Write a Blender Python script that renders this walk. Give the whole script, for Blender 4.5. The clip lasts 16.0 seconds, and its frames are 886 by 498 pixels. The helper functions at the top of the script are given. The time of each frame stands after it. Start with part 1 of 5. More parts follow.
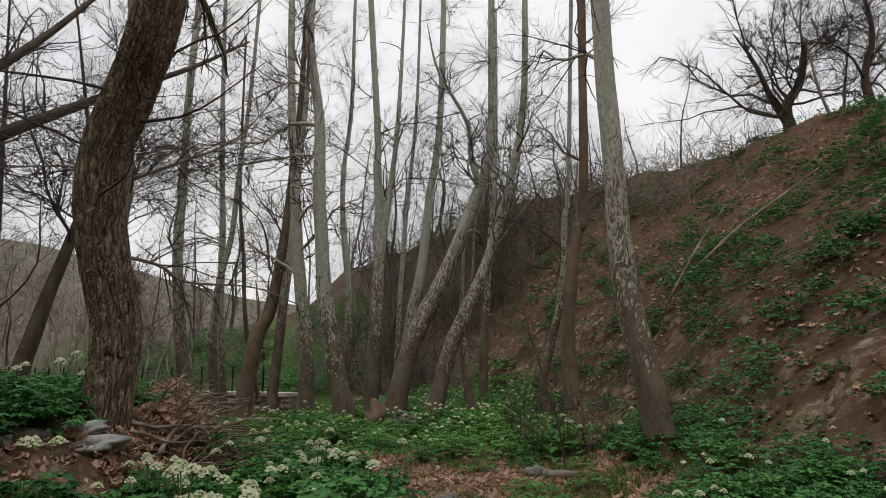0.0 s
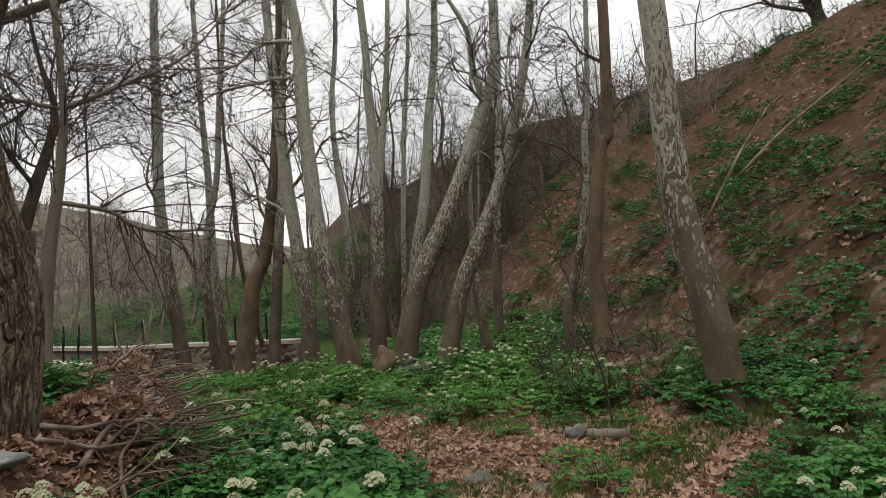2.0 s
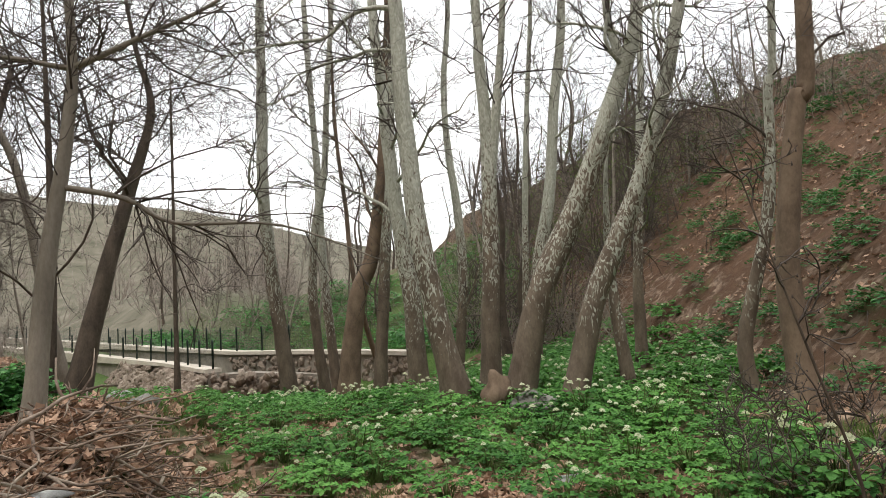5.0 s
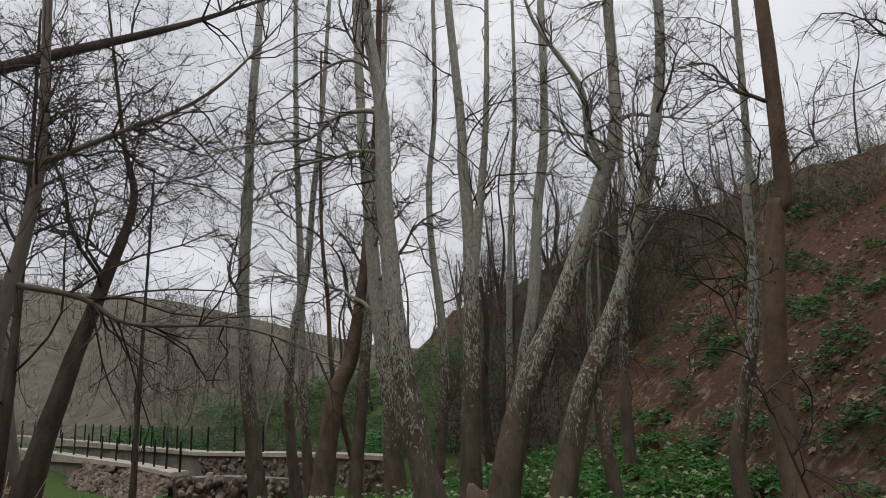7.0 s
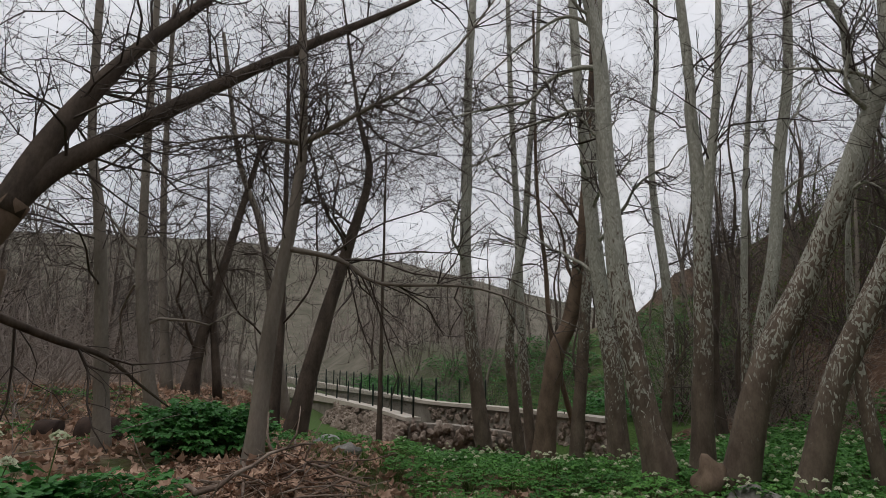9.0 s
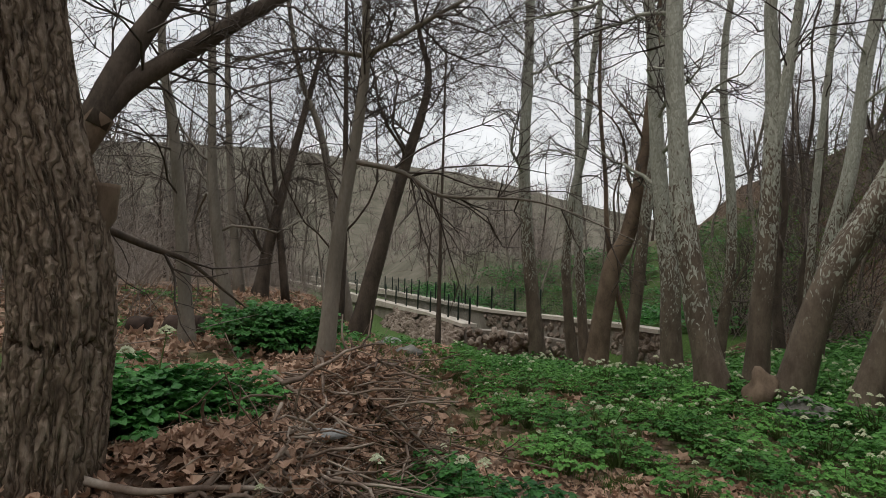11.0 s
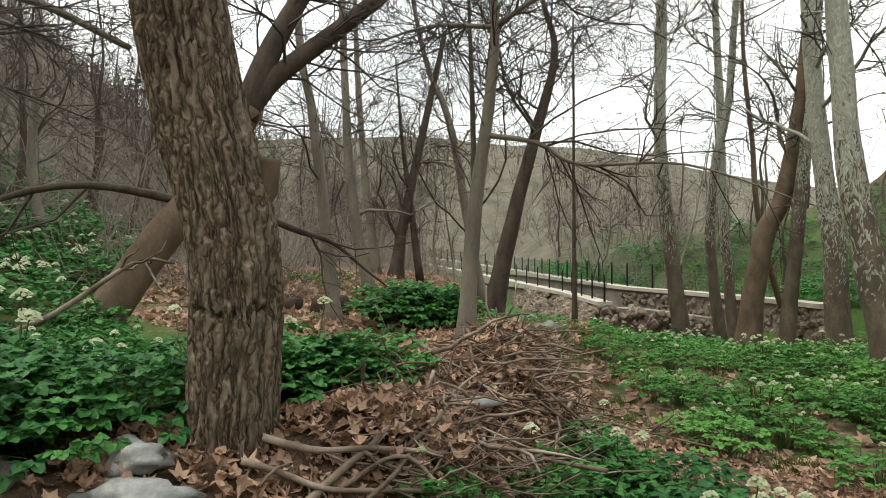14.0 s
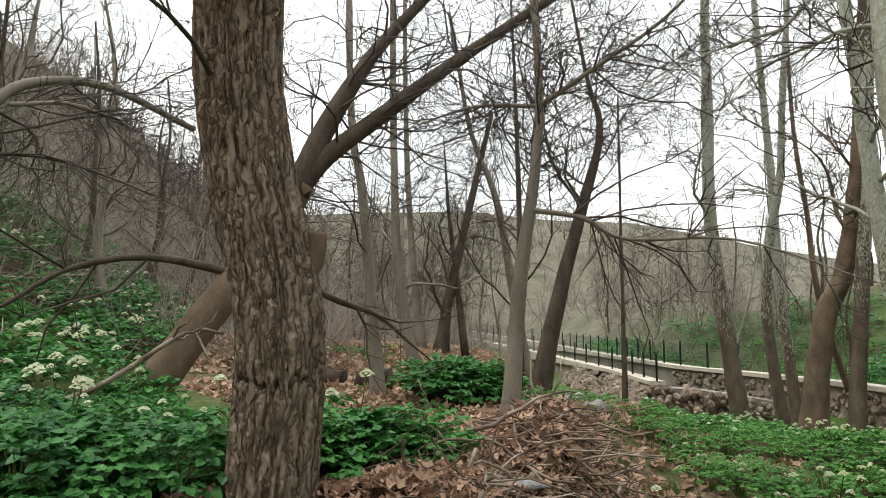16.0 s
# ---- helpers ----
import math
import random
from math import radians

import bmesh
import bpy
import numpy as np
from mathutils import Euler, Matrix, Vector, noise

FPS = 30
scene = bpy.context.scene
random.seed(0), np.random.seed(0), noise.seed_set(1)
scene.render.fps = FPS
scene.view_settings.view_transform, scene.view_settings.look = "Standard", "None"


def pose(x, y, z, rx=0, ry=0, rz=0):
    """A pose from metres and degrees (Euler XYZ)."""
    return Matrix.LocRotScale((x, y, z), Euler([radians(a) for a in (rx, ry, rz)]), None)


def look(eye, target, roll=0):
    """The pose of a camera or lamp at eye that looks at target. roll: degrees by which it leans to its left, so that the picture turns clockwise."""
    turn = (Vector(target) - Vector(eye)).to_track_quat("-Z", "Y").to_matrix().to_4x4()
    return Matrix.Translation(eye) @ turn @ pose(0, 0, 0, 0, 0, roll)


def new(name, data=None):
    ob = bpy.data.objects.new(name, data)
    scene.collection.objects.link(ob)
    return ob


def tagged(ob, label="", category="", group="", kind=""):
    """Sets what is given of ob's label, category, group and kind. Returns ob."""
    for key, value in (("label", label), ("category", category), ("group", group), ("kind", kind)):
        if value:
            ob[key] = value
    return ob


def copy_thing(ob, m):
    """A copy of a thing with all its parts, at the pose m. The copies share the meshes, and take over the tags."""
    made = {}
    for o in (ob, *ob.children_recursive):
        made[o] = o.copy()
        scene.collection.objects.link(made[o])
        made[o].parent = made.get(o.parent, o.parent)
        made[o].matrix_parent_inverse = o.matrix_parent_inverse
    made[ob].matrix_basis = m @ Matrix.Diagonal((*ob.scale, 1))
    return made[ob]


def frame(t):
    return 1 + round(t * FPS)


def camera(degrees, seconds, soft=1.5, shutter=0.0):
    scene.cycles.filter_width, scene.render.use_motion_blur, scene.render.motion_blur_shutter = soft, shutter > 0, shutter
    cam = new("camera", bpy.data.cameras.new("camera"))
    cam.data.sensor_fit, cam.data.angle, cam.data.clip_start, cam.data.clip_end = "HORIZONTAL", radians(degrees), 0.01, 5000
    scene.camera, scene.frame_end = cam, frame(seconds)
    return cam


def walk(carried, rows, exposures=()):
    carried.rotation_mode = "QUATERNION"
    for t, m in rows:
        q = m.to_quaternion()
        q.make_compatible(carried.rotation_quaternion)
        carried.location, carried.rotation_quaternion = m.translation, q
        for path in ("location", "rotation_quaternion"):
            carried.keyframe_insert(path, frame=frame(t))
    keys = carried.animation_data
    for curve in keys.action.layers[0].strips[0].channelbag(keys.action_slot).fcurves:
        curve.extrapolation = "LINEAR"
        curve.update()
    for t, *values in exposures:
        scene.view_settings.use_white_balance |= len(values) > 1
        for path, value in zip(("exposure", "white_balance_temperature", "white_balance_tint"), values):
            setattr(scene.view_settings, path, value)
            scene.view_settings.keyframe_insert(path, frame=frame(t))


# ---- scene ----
cam = camera(70.3, 16.0, 0.8)
PATH = [
    (0, (0.377, 1.279, 1.263), (0.276, 3.248, 1.602), -1.0),
    (0.5, (0.418, 1.604, 1.281), (0.34, 3.588, 1.522), -6.5),
    (1, (0.461, 1.902, 1.335), (0.259, 3.877, 1.58), -6.3),
    (1.5, (0.337, 2.309, 1.331), (0.177, 4.286, 1.587), -2.0),
    (2, (0.245, 2.58, 1.375), (0.123, 4.572, 1.506), -4.4),
    (2.5, (0.261, 2.971, 1.386), (-0.047, 4.943, 1.5), -6.1),
    (3, (0.187, 3.415, 1.337), (-0.055, 5.401, 1.314), -0.8),
    (3.5, (0.185, 3.74, 1.348), (-0.125, 5.711, 1.214), -4.6),
    (4, (0.221, 4.108, 1.377), (-0.156, 6.067, 1.234), -6.6),
    (4.5, (0.153, 4.432, 1.41), (-0.342, 6.37, 1.385), -2.0),
    (5, (0.161, 4.682, 1.454), (-0.362, 6.605, 1.631), -3.5),
    (5.2, (0.215, 4.789, 1.483), (-0.416, 6.663, 1.78), -3.5),
    (7.3, (0.227, 4.901, 1.573), (-0.223, 6.79, 2.051), -2.6),
    (7.5, (0.142, 4.805, 1.578), (-0.367, 6.677, 2.062), -3.1),
    (8, (0.159, 4.841, 1.579), (-0.647, 6.616, 2.026), -1.4),
    (8.5, (0.156, 4.825, 1.576), (-0.803, 6.544, 1.932), -1.5),
    (9, (0.123, 4.822, 1.562), (-0.956, 6.466, 1.927), 0.5),
    (9.5, (0.084, 4.815, 1.55), (-0.931, 6.46, 2.065), 2.0),
    (10, (0.097, 4.77, 1.551), (-1.125, 6.307, 1.932), 2.5),
    (10.2, (0.189, 4.707, 1.572), (-1.115, 6.201, 1.836), 1.7),
    (12.3, (0.095, 4.667, 1.506), (-0.99, 6.346, 1.503), 4.2),
    (12.5, (0.077, 4.686, 1.489), (-1.033, 6.35, 1.503), 3.1),
    (13, (0.069, 4.672, 1.497), (-1.268, 6.159, 1.516), 1.0),
    (13.5, (0.072, 4.666, 1.499), (-1.408, 6.011, 1.51), -0.2),
    (14, (0.075, 4.663, 1.498), (-1.453, 5.954, 1.512), -0.2),
    (14.5, (0.08, 4.657, 1.499), (-1.527, 5.846, 1.578), -0.4),
    (15, (0.09, 4.652, 1.5), (-1.694, 5.547, 1.628), 0.4),
    (15.5, (0.107, 4.654, 1.498), (-1.714, 5.473, 1.622), -0.8),
    (16, (0.092, 4.669, 1.495), (-1.515, 5.834, 1.743), 0.6),
]
EXPOSURES = [(0, -0.72, 6700, 10), (2.0, -0.48, 6850, 9), (3.0, 0.12, 6900, 7), (3.5, 0.47, 6900, 6), (4.2, 0.6, 6900, 6), (5.0, 0.24, 6750, 8), (5.2, -0.25, 6600, 10), (7.3, -0.93, 6450, 12),
             (10.2, -0.95, 6500, 12), (12.3, 0.08, 6800, 2), (14.0, 0.14, 6800, 2), (15.0, 0.22, 6750, 2), (15.5, 0.52, 6750, 2), (16.0, 0.28, 6700, 3)]
walk(cam, [(t, look(eye, target, roll)) for t, eye, target, roll in PATH], EXPOSURES)
# ---------------------------------------------------------------- daylight: bright overcast
world = bpy.data.worlds.new("overcast")
scene.world = world
world.use_nodes = True
wn, wl = world.node_tree.nodes, world.node_tree.links
wn.clear()
w_out = wn.new("ShaderNodeOutputWorld")
w_sky = wn.new("ShaderNodeTexSky")
w_sky.sky_type = "NISHITA"
w_sky.sun_disc = False
w_sky.sun_elevation, w_sky.sun_rotation = radians(48), radians(200)
w_sky.dust_density, w_sky.ozone_density = 4.0, 1.0
w_bg = wn.new("ShaderNodeBackground")
w_bg.inputs["Strength"].default_value = 0.09
w_cloud = wn.new("ShaderNodeBackground")
w_noise = wn.new("ShaderNodeTexNoise")
w_noise.inputs["Scale"].default_value = 2.6
w_noise.inputs["Detail"].default_value = 5
w_ramp = wn.new("ShaderNodeValToRGB")
w_ramp.color_ramp.elements[0].position, w_ramp.color_ramp.elements[0].color = 0.35, (0.80, 0.83, 0.88, 1)
w_ramp.color_ramp.elements[1].position, w_ramp.color_ramp.elements[1].color = 0.65, (0.97, 0.98, 1.0, 1)
w_cloud.inputs["Strength"].default_value = 1.85
w_mix = wn.new("ShaderNodeMixShader")
w_mix.inputs[0].default_value = 0.88
w_tc = wn.new("ShaderNodeTexCoord")
wl.new(w_tc.outputs["Generated"], w_noise.inputs["Vector"])
wl.new(w_noise.outputs["Fac"], w_ramp.inputs["Fac"])
wl.new(w_ramp.outputs["Color"], w_cloud.inputs["Color"])
wl.new(w_sky.outputs["Color"], w_bg.inputs["Color"])
wl.new(w_bg.outputs[0], w_mix.inputs[1])
wl.new(w_cloud.outputs[0], w_mix.inputs[2])
wl.new(w_mix.outputs[0], w_out.inputs["Surface"])
sun_data = bpy.data.lights.new("sun", "SUN")
sun_data.energy, sun_data.angle, sun_data.color = 1.5, radians(25), (1.0, 0.96, 0.9)
sun = new("sun", sun_data)
sun.matrix_world = look((0, 0, 60), (0 + 30 * math.sin(radians(20)), 25, 0))


# ---------------------------------------------------------------- materials
def shade(name, rough=0.85, spec=0.3):
    m = bpy.data.materials.new(name)
    m.use_nodes = True
    b = m.node_tree.nodes["Principled BSDF"]
    b.inputs["Roughness"].default_value = rough
    b.inputs["Specular IOR Level"].default_value = spec
    return m, m.node_tree.nodes, m.node_tree.links, b


def noise_node(n, l, vec, scale, detail=4.0, rough=0.55):
    t = n.new("ShaderNodeTexNoise")
    t.inputs["Scale"].default_value, t.inputs["Detail"].default_value, t.inputs["Roughness"].default_value = scale, detail, rough
    l.new(vec, t.inputs["Vector"])
    return t.outputs["Fac"]


def ramp(n, l, fac, stops):
    r = n.new("ShaderNodeValToRGB")
    e = r.color_ramp.elements
    while len(e) < len(stops):
        e.new(0.5)
    for k, (p, c) in zip(e, stops):
        k.position, k.color = p, (*c, 1)
    l.new(fac, r.inputs["Fac"])
    return r.outputs["Color"]


def blend(n, l, fac, a, b, mode="MIX"):
    m = n.new("ShaderNodeMix")
    m.data_type, m.blend_type = "RGBA", mode
    for sock, v in ((m.inputs[0], fac), (m.inputs[6], a), (m.inputs[7], b)):
        if isinstance(v, (int, float)):
            sock.default_value = v
        elif isinstance(v, tuple):
            sock.default_value = (*v, 1)
        else:
            l.new(v, sock)
    return m.outputs[2]


def relief(n, l, b, height, strength, distance):
    k = n.new("ShaderNodeBump")
    k.inputs["Strength"].default_value, k.inputs["Distance"].default_value = strength, distance
    l.new(height, k.inputs["Height"])
    l.new(k.outputs[0], b.inputs["Normal"])


def coords(n, l, kind="Object", scale=(1, 1, 1)):
    tc = n.new("ShaderNodeTexCoord")
    mp = n.new("ShaderNodeMapping")
    mp.inputs["Scale"].default_value = scale
    l.new(tc.outputs[kind], mp.inputs["Vector"])
    return mp.outputs[0]


def position(n, l, scale=(1, 1, 1)):
    g = n.new("ShaderNodeNewGeometry")
    mp = n.new("ShaderNodeMapping")
    mp.inputs["Scale"].default_value = scale
    l.new(g.outputs["Position"], mp.inputs["Vector"])
    return mp.outputs[0]


def mottled(name, stops, scale, fine, rough=0.9, bump=0.4, dist=0.01, stretch=(1, 1, 1), world_space=True):
    """Two scales of noise over a colour ramp, with fine relief."""
    m, n, l, b = shade(name, rough)
    v = position(n, l, stretch) if world_space else coords(n, l, "Object", stretch)
    big, small = noise_node(n, l, v, scale), noise_node(n, l, v, fine, 6, 0.65)
    c = ramp(n, l, big, stops)
    g = ramp(n, l, small, [(0.3, (0.62, 0.6, 0.58)), (0.7, (1.0, 1.0, 1.0))])
    l.new(blend(n, l, 0.75, c, g, "MULTIPLY"), b.inputs["Base Color"])
    relief(n, l, b, small, bump, dist)
    return m


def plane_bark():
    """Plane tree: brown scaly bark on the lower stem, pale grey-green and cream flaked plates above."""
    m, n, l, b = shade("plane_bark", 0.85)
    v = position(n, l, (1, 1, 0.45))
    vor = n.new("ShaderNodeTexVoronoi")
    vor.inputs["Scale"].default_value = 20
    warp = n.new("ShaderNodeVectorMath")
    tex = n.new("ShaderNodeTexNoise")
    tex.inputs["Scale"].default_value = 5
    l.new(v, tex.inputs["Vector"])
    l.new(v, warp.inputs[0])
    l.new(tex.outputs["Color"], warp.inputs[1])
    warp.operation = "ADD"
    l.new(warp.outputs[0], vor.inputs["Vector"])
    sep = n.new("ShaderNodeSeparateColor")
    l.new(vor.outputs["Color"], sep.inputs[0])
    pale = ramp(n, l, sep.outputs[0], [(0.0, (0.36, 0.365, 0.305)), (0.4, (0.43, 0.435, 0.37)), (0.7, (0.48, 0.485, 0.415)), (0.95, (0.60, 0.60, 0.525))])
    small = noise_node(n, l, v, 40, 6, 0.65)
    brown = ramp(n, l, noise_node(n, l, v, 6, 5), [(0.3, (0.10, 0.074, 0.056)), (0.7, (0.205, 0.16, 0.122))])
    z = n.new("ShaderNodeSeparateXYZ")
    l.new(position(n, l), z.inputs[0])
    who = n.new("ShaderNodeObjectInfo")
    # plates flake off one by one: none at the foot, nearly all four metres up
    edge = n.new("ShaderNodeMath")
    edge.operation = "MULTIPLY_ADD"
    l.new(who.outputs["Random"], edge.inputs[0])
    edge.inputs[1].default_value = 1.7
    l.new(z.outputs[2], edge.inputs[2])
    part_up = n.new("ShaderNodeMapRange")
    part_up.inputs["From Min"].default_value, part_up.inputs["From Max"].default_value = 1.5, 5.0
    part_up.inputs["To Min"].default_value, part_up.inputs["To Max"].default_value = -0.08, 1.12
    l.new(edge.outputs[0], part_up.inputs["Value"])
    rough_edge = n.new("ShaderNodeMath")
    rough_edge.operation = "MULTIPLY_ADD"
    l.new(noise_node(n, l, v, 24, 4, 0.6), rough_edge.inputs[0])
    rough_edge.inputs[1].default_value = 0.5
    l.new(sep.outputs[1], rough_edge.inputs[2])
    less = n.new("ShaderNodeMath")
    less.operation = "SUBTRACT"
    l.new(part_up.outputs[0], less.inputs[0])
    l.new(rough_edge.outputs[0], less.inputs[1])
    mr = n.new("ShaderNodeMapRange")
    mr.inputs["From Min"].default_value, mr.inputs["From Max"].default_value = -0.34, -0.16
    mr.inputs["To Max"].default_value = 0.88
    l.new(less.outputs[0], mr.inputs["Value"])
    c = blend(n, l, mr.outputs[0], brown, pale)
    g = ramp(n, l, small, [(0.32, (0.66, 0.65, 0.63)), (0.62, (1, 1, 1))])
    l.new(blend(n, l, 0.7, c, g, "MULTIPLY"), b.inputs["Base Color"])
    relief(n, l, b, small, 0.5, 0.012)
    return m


def old_bark():
    """Long narrow plates of grey-brown bark, parted by thin furrows."""
    m, n, l, b = shade("old_furrowed_bark", 0.95, 0.2)
    v = position(n, l)
    warp = n.new("ShaderNodeVectorMath")
    warp.operation = "MULTIPLY_ADD"
    tex = n.new("ShaderNodeTexNoise")
    tex.inputs["Scale"].default_value = 14
    l.new(v, tex.inputs["Vector"])
    l.new(tex.outputs["Color"], warp.inputs[0])
    warp.inputs[1].default_value = (0.06, 0.06, 0.09)
    l.new(v, warp.inputs[2])
    size = n.new("ShaderNodeVectorMath")
    size.operation = "MULTIPLY"
    size.inputs[1].default_value = (30, 30, 3.4)
    l.new(warp.outputs[0], size.inputs[0])
    vor = n.new("ShaderNodeTexVoronoi")
    vor.feature = "DISTANCE_TO_EDGE"
    vor.inputs["Scale"].default_value = 1.0
    l.new(size.outputs[0], vor.inputs["Vector"])
    small = noise_node(n, l, position(n, l, (1, 1, 0.3)), 90, 6, 0.7)
    tone = ramp(n, l, noise_node(n, l, v, 9, 5), [(0.3, (0.28, 0.222, 0.176)), (0.7, (0.43, 0.345, 0.272))])
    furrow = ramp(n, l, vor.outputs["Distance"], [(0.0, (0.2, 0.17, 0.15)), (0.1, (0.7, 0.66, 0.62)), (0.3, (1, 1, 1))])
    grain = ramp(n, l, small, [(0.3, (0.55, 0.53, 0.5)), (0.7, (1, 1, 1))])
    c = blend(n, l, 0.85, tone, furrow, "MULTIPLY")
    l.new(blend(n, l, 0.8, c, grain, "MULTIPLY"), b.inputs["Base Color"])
    high = n.new("ShaderNodeMath")
    high.operation = "MULTIPLY_ADD"
    l.new(small, high.inputs[0])
    high.inputs[1].default_value = 0.5
    edge = n.new("ShaderNodeMapRange")
    edge.inputs["From Max"].default_value = 0.35
    l.new(vor.outputs["Distance"], edge.inputs["Value"])
    l.new(edge.outputs[0], high.inputs[2])
    relief(n, l, b, high.outputs[0], 1.0, 0.016)
    return m


def leaf_paint(name, dark, light, rough=0.45, trans=0.25):
    m, n, l, b = shade(name, rough, 0.25)
    g = n.new("ShaderNodeNewGeometry")
    oi = n.new("ShaderNodeObjectInfo")
    add = n.new("ShaderNodeMath")
    add.operation = "ADD"
    l.new(g.outputs["Random Per Island"], add.inputs[0])
    l.new(oi.outputs["Random"], add.inputs[1])
    half = n.new("ShaderNodeMath")
    half.operation = "MULTIPLY"
    half.inputs[1].default_value = 0.5
    l.new(add.outputs[0], half.inputs[0])
    v = position(n, l)
    c = ramp(n, l, half.outputs[0], [(0.1, dark), (0.9, light)])
    k = ramp(n, l, noise_node(n, l, v, 30), [(0.3, (0.75, 0.75, 0.7)), (0.7, (1, 1, 1))])
    c = blend(n, l, 0.6, c, k, "MULTIPLY")
    l.new(c, b.inputs["Base Color"])
    if trans:
        t = n.new("ShaderNodeBsdfTranslucent")
        l.new(c, t.inputs["Color"])
        mx = n.new("ShaderNodeMixShader")
        mx.inputs[0].default_value = trans
        l.new(b.outputs[0], mx.inputs[1])
        l.new(t.outputs[0], mx.inputs[2])
        l.new(mx.outputs[0], n["Material Output"].inputs["Surface"])
    return m


def ground_paint():
    """Dry plane leaves and earth on the valley floor, green turf in patches, reddish-brown earth on the slopes."""
    m, n, l, b = shade("woodland_ground", 0.95, 0.15)
    v = position(n, l)
    fine = noise_node(n, l, v, 26, 6, 0.7)
    mid = noise_node(n, l, v, 3.0, 6, 0.65)
    big = noise_node(n, l, v, 0.45, 5, 0.6)
    vor = n.new("ShaderNodeTexVoronoi")
    vor.inputs["Scale"].default_value = 11
    l.new(v, vor.inputs["Vector"])
    sep = n.new("ShaderNodeSeparateColor")
    l.new(vor.outputs["Color"], sep.inputs[0])
    litter = ramp(n, l, sep.outputs[0], [(0.0, (0.10, 0.065, 0.046)), (0.4, (0.24, 0.165, 0.118)), (0.75, (0.38, 0.28, 0.21)), (1.0, (0.19, 0.14, 0.11))])
    soil = ramp(n, l, mid, [(0.3, (0.05, 0.03, 0.019)), (0.5, (0.105, 0.06, 0.038)), (0.75, (0.165, 0.10, 0.064))])
    green = ramp(n, l, fine, [(0.3, (0.045, 0.085, 0.02)), (0.7, (0.11, 0.19, 0.05))])
    steep = n.new("ShaderNodeAttribute")
    steep.attribute_name = "bank"
    both = n.new("ShaderNodeMath")
    both.operation = "MULTIPLY_ADD"
    l.new(steep.outputs["Fac"], both.inputs[0])
    both.inputs[1].default_value = 0.11
    l.new(mid, both.inputs[2])
    c = blend(n, l, ramp(n, l, both.outputs[0], [(0.42, (0, 0, 0)), (0.58, (1, 1, 1))]), litter, soil)
    at = n.new("ShaderNodeAttribute")
    at.attribute_name = "turf"
    add = n.new("ShaderNodeMath")
    add.operation = "ADD"
    l.new(at.outputs["Fac"], add.inputs[0])
    l.new(noise_node(n, l, v, 1.3, 6, 0.7), add.inputs[1])
    c = blend(n, l, ramp(n, l, add.outputs[0], [(0.72, (0, 0, 0)), (0.98, (1, 1, 1))]), c, green)
    g = ramp(n, l, fine, [(0.3, (0.6, 0.58, 0.56)), (0.7, (1, 1, 1))])
    c = blend(n, l, 0.7, c, g, "MULTIPLY")
    far = n.new("ShaderNodeAttribute")
    far.attribute_name = "scrub"
    scrub = ramp(n, l, big, [(0.3, (0.10, 0.10, 0.07)), (0.55, (0.17, 0.155, 0.12)), (0.75, (0.23, 0.205, 0.17))])
    c = blend(n, l, far.outputs["Fac"], c, blend(n, l, 0.5, scrub, g, "MULTIPLY"))
    l.new(c, b.inputs["Base Color"])
    relief(n, l, b, fine, 0.8, 0.03)
    return m


MAT_GROUND = ground_paint()
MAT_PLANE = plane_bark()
MAT_ROUGH = mottled("fissured_bark", [(0.3, (0.15, 0.118, 0.09)), (0.7, (0.32, 0.262, 0.205))], 7, 60, 0.95, 1.0, 0.015, (1, 1, 0.35))
MAT_OLD = old_bark()
MAT_GREY = mottled("smooth_grey_bark", [(0.3, (0.19, 0.165, 0.135)), (0.7, (0.30, 0.265, 0.22))], 4, 40, 0.85, 0.3, 0.006, (1, 1, 0.4))
MAT_DARK = mottled("dark_bark", [(0.3, (0.06, 0.046, 0.036)), (0.7, (0.14, 0.108, 0.084))], 5, 40, 0.9, 0.5, 0.01, (1, 1, 0.5))
MAT_LEAN = mottled("scaly_brown_bark", [(0.3, (0.13, 0.092, 0.066)), (0.7, (0.27, 0.195, 0.14))], 4, 40, 0.9, 0.5, 0.01, (1, 1, 0.6))
MAT_TWIG = mottled("twig_bark", [(0.3, (0.058, 0.046, 0.039)), (0.7, (0.125, 0.10, 0.086))], 3, 60, 0.85, 0.1, 0.002)
MAT_WOOD = mottled("grey_brown_wood", [(0.3, (0.18, 0.15, 0.125)), (0.7, (0.34, 0.295, 0.25))], 0.8, 20, 0.9, 0.1, 0.003)
MAT_FARWOOD = mottled("hillside_wood", [(0.3, (0.21, 0.175, 0.15)), (0.7, (0.36, 0.305, 0.265))], 0.3, 12, 0.9, 0.1, 0.003)
MAT_STICK = mottled("dead_stick", [(0.3, (0.10, 0.07, 0.055)), (0.5, (0.24, 0.178, 0.14)), (0.7, (0.47, 0.40, 0.33))], 5, 70, 0.9, 0.4, 0.004)
MAT_TANGLE = mottled("dead_twig", [(0.3, (0.09, 0.058, 0.042)), (0.5, (0.19, 0.13, 0.095)), (0.7, (0.36, 0.29, 0.22))], 9, 70, 0.9, 0.3, 0.003)
MAT_LOG = mottled("rotten_log", [(0.3, (0.03, 0.02, 0.016)), (0.7, (0.085, 0.055, 0.042))], 6, 40, 0.95, 0.6, 0.01)
MAT_ROCK = mottled("lichen_stone", [(0.3, (0.13, 0.125, 0.115)), (0.55, (0.24, 0.23, 0.21)), (0.7, (0.38, 0.37, 0.34))], 5, 50, 0.9, 0.6, 0.012)
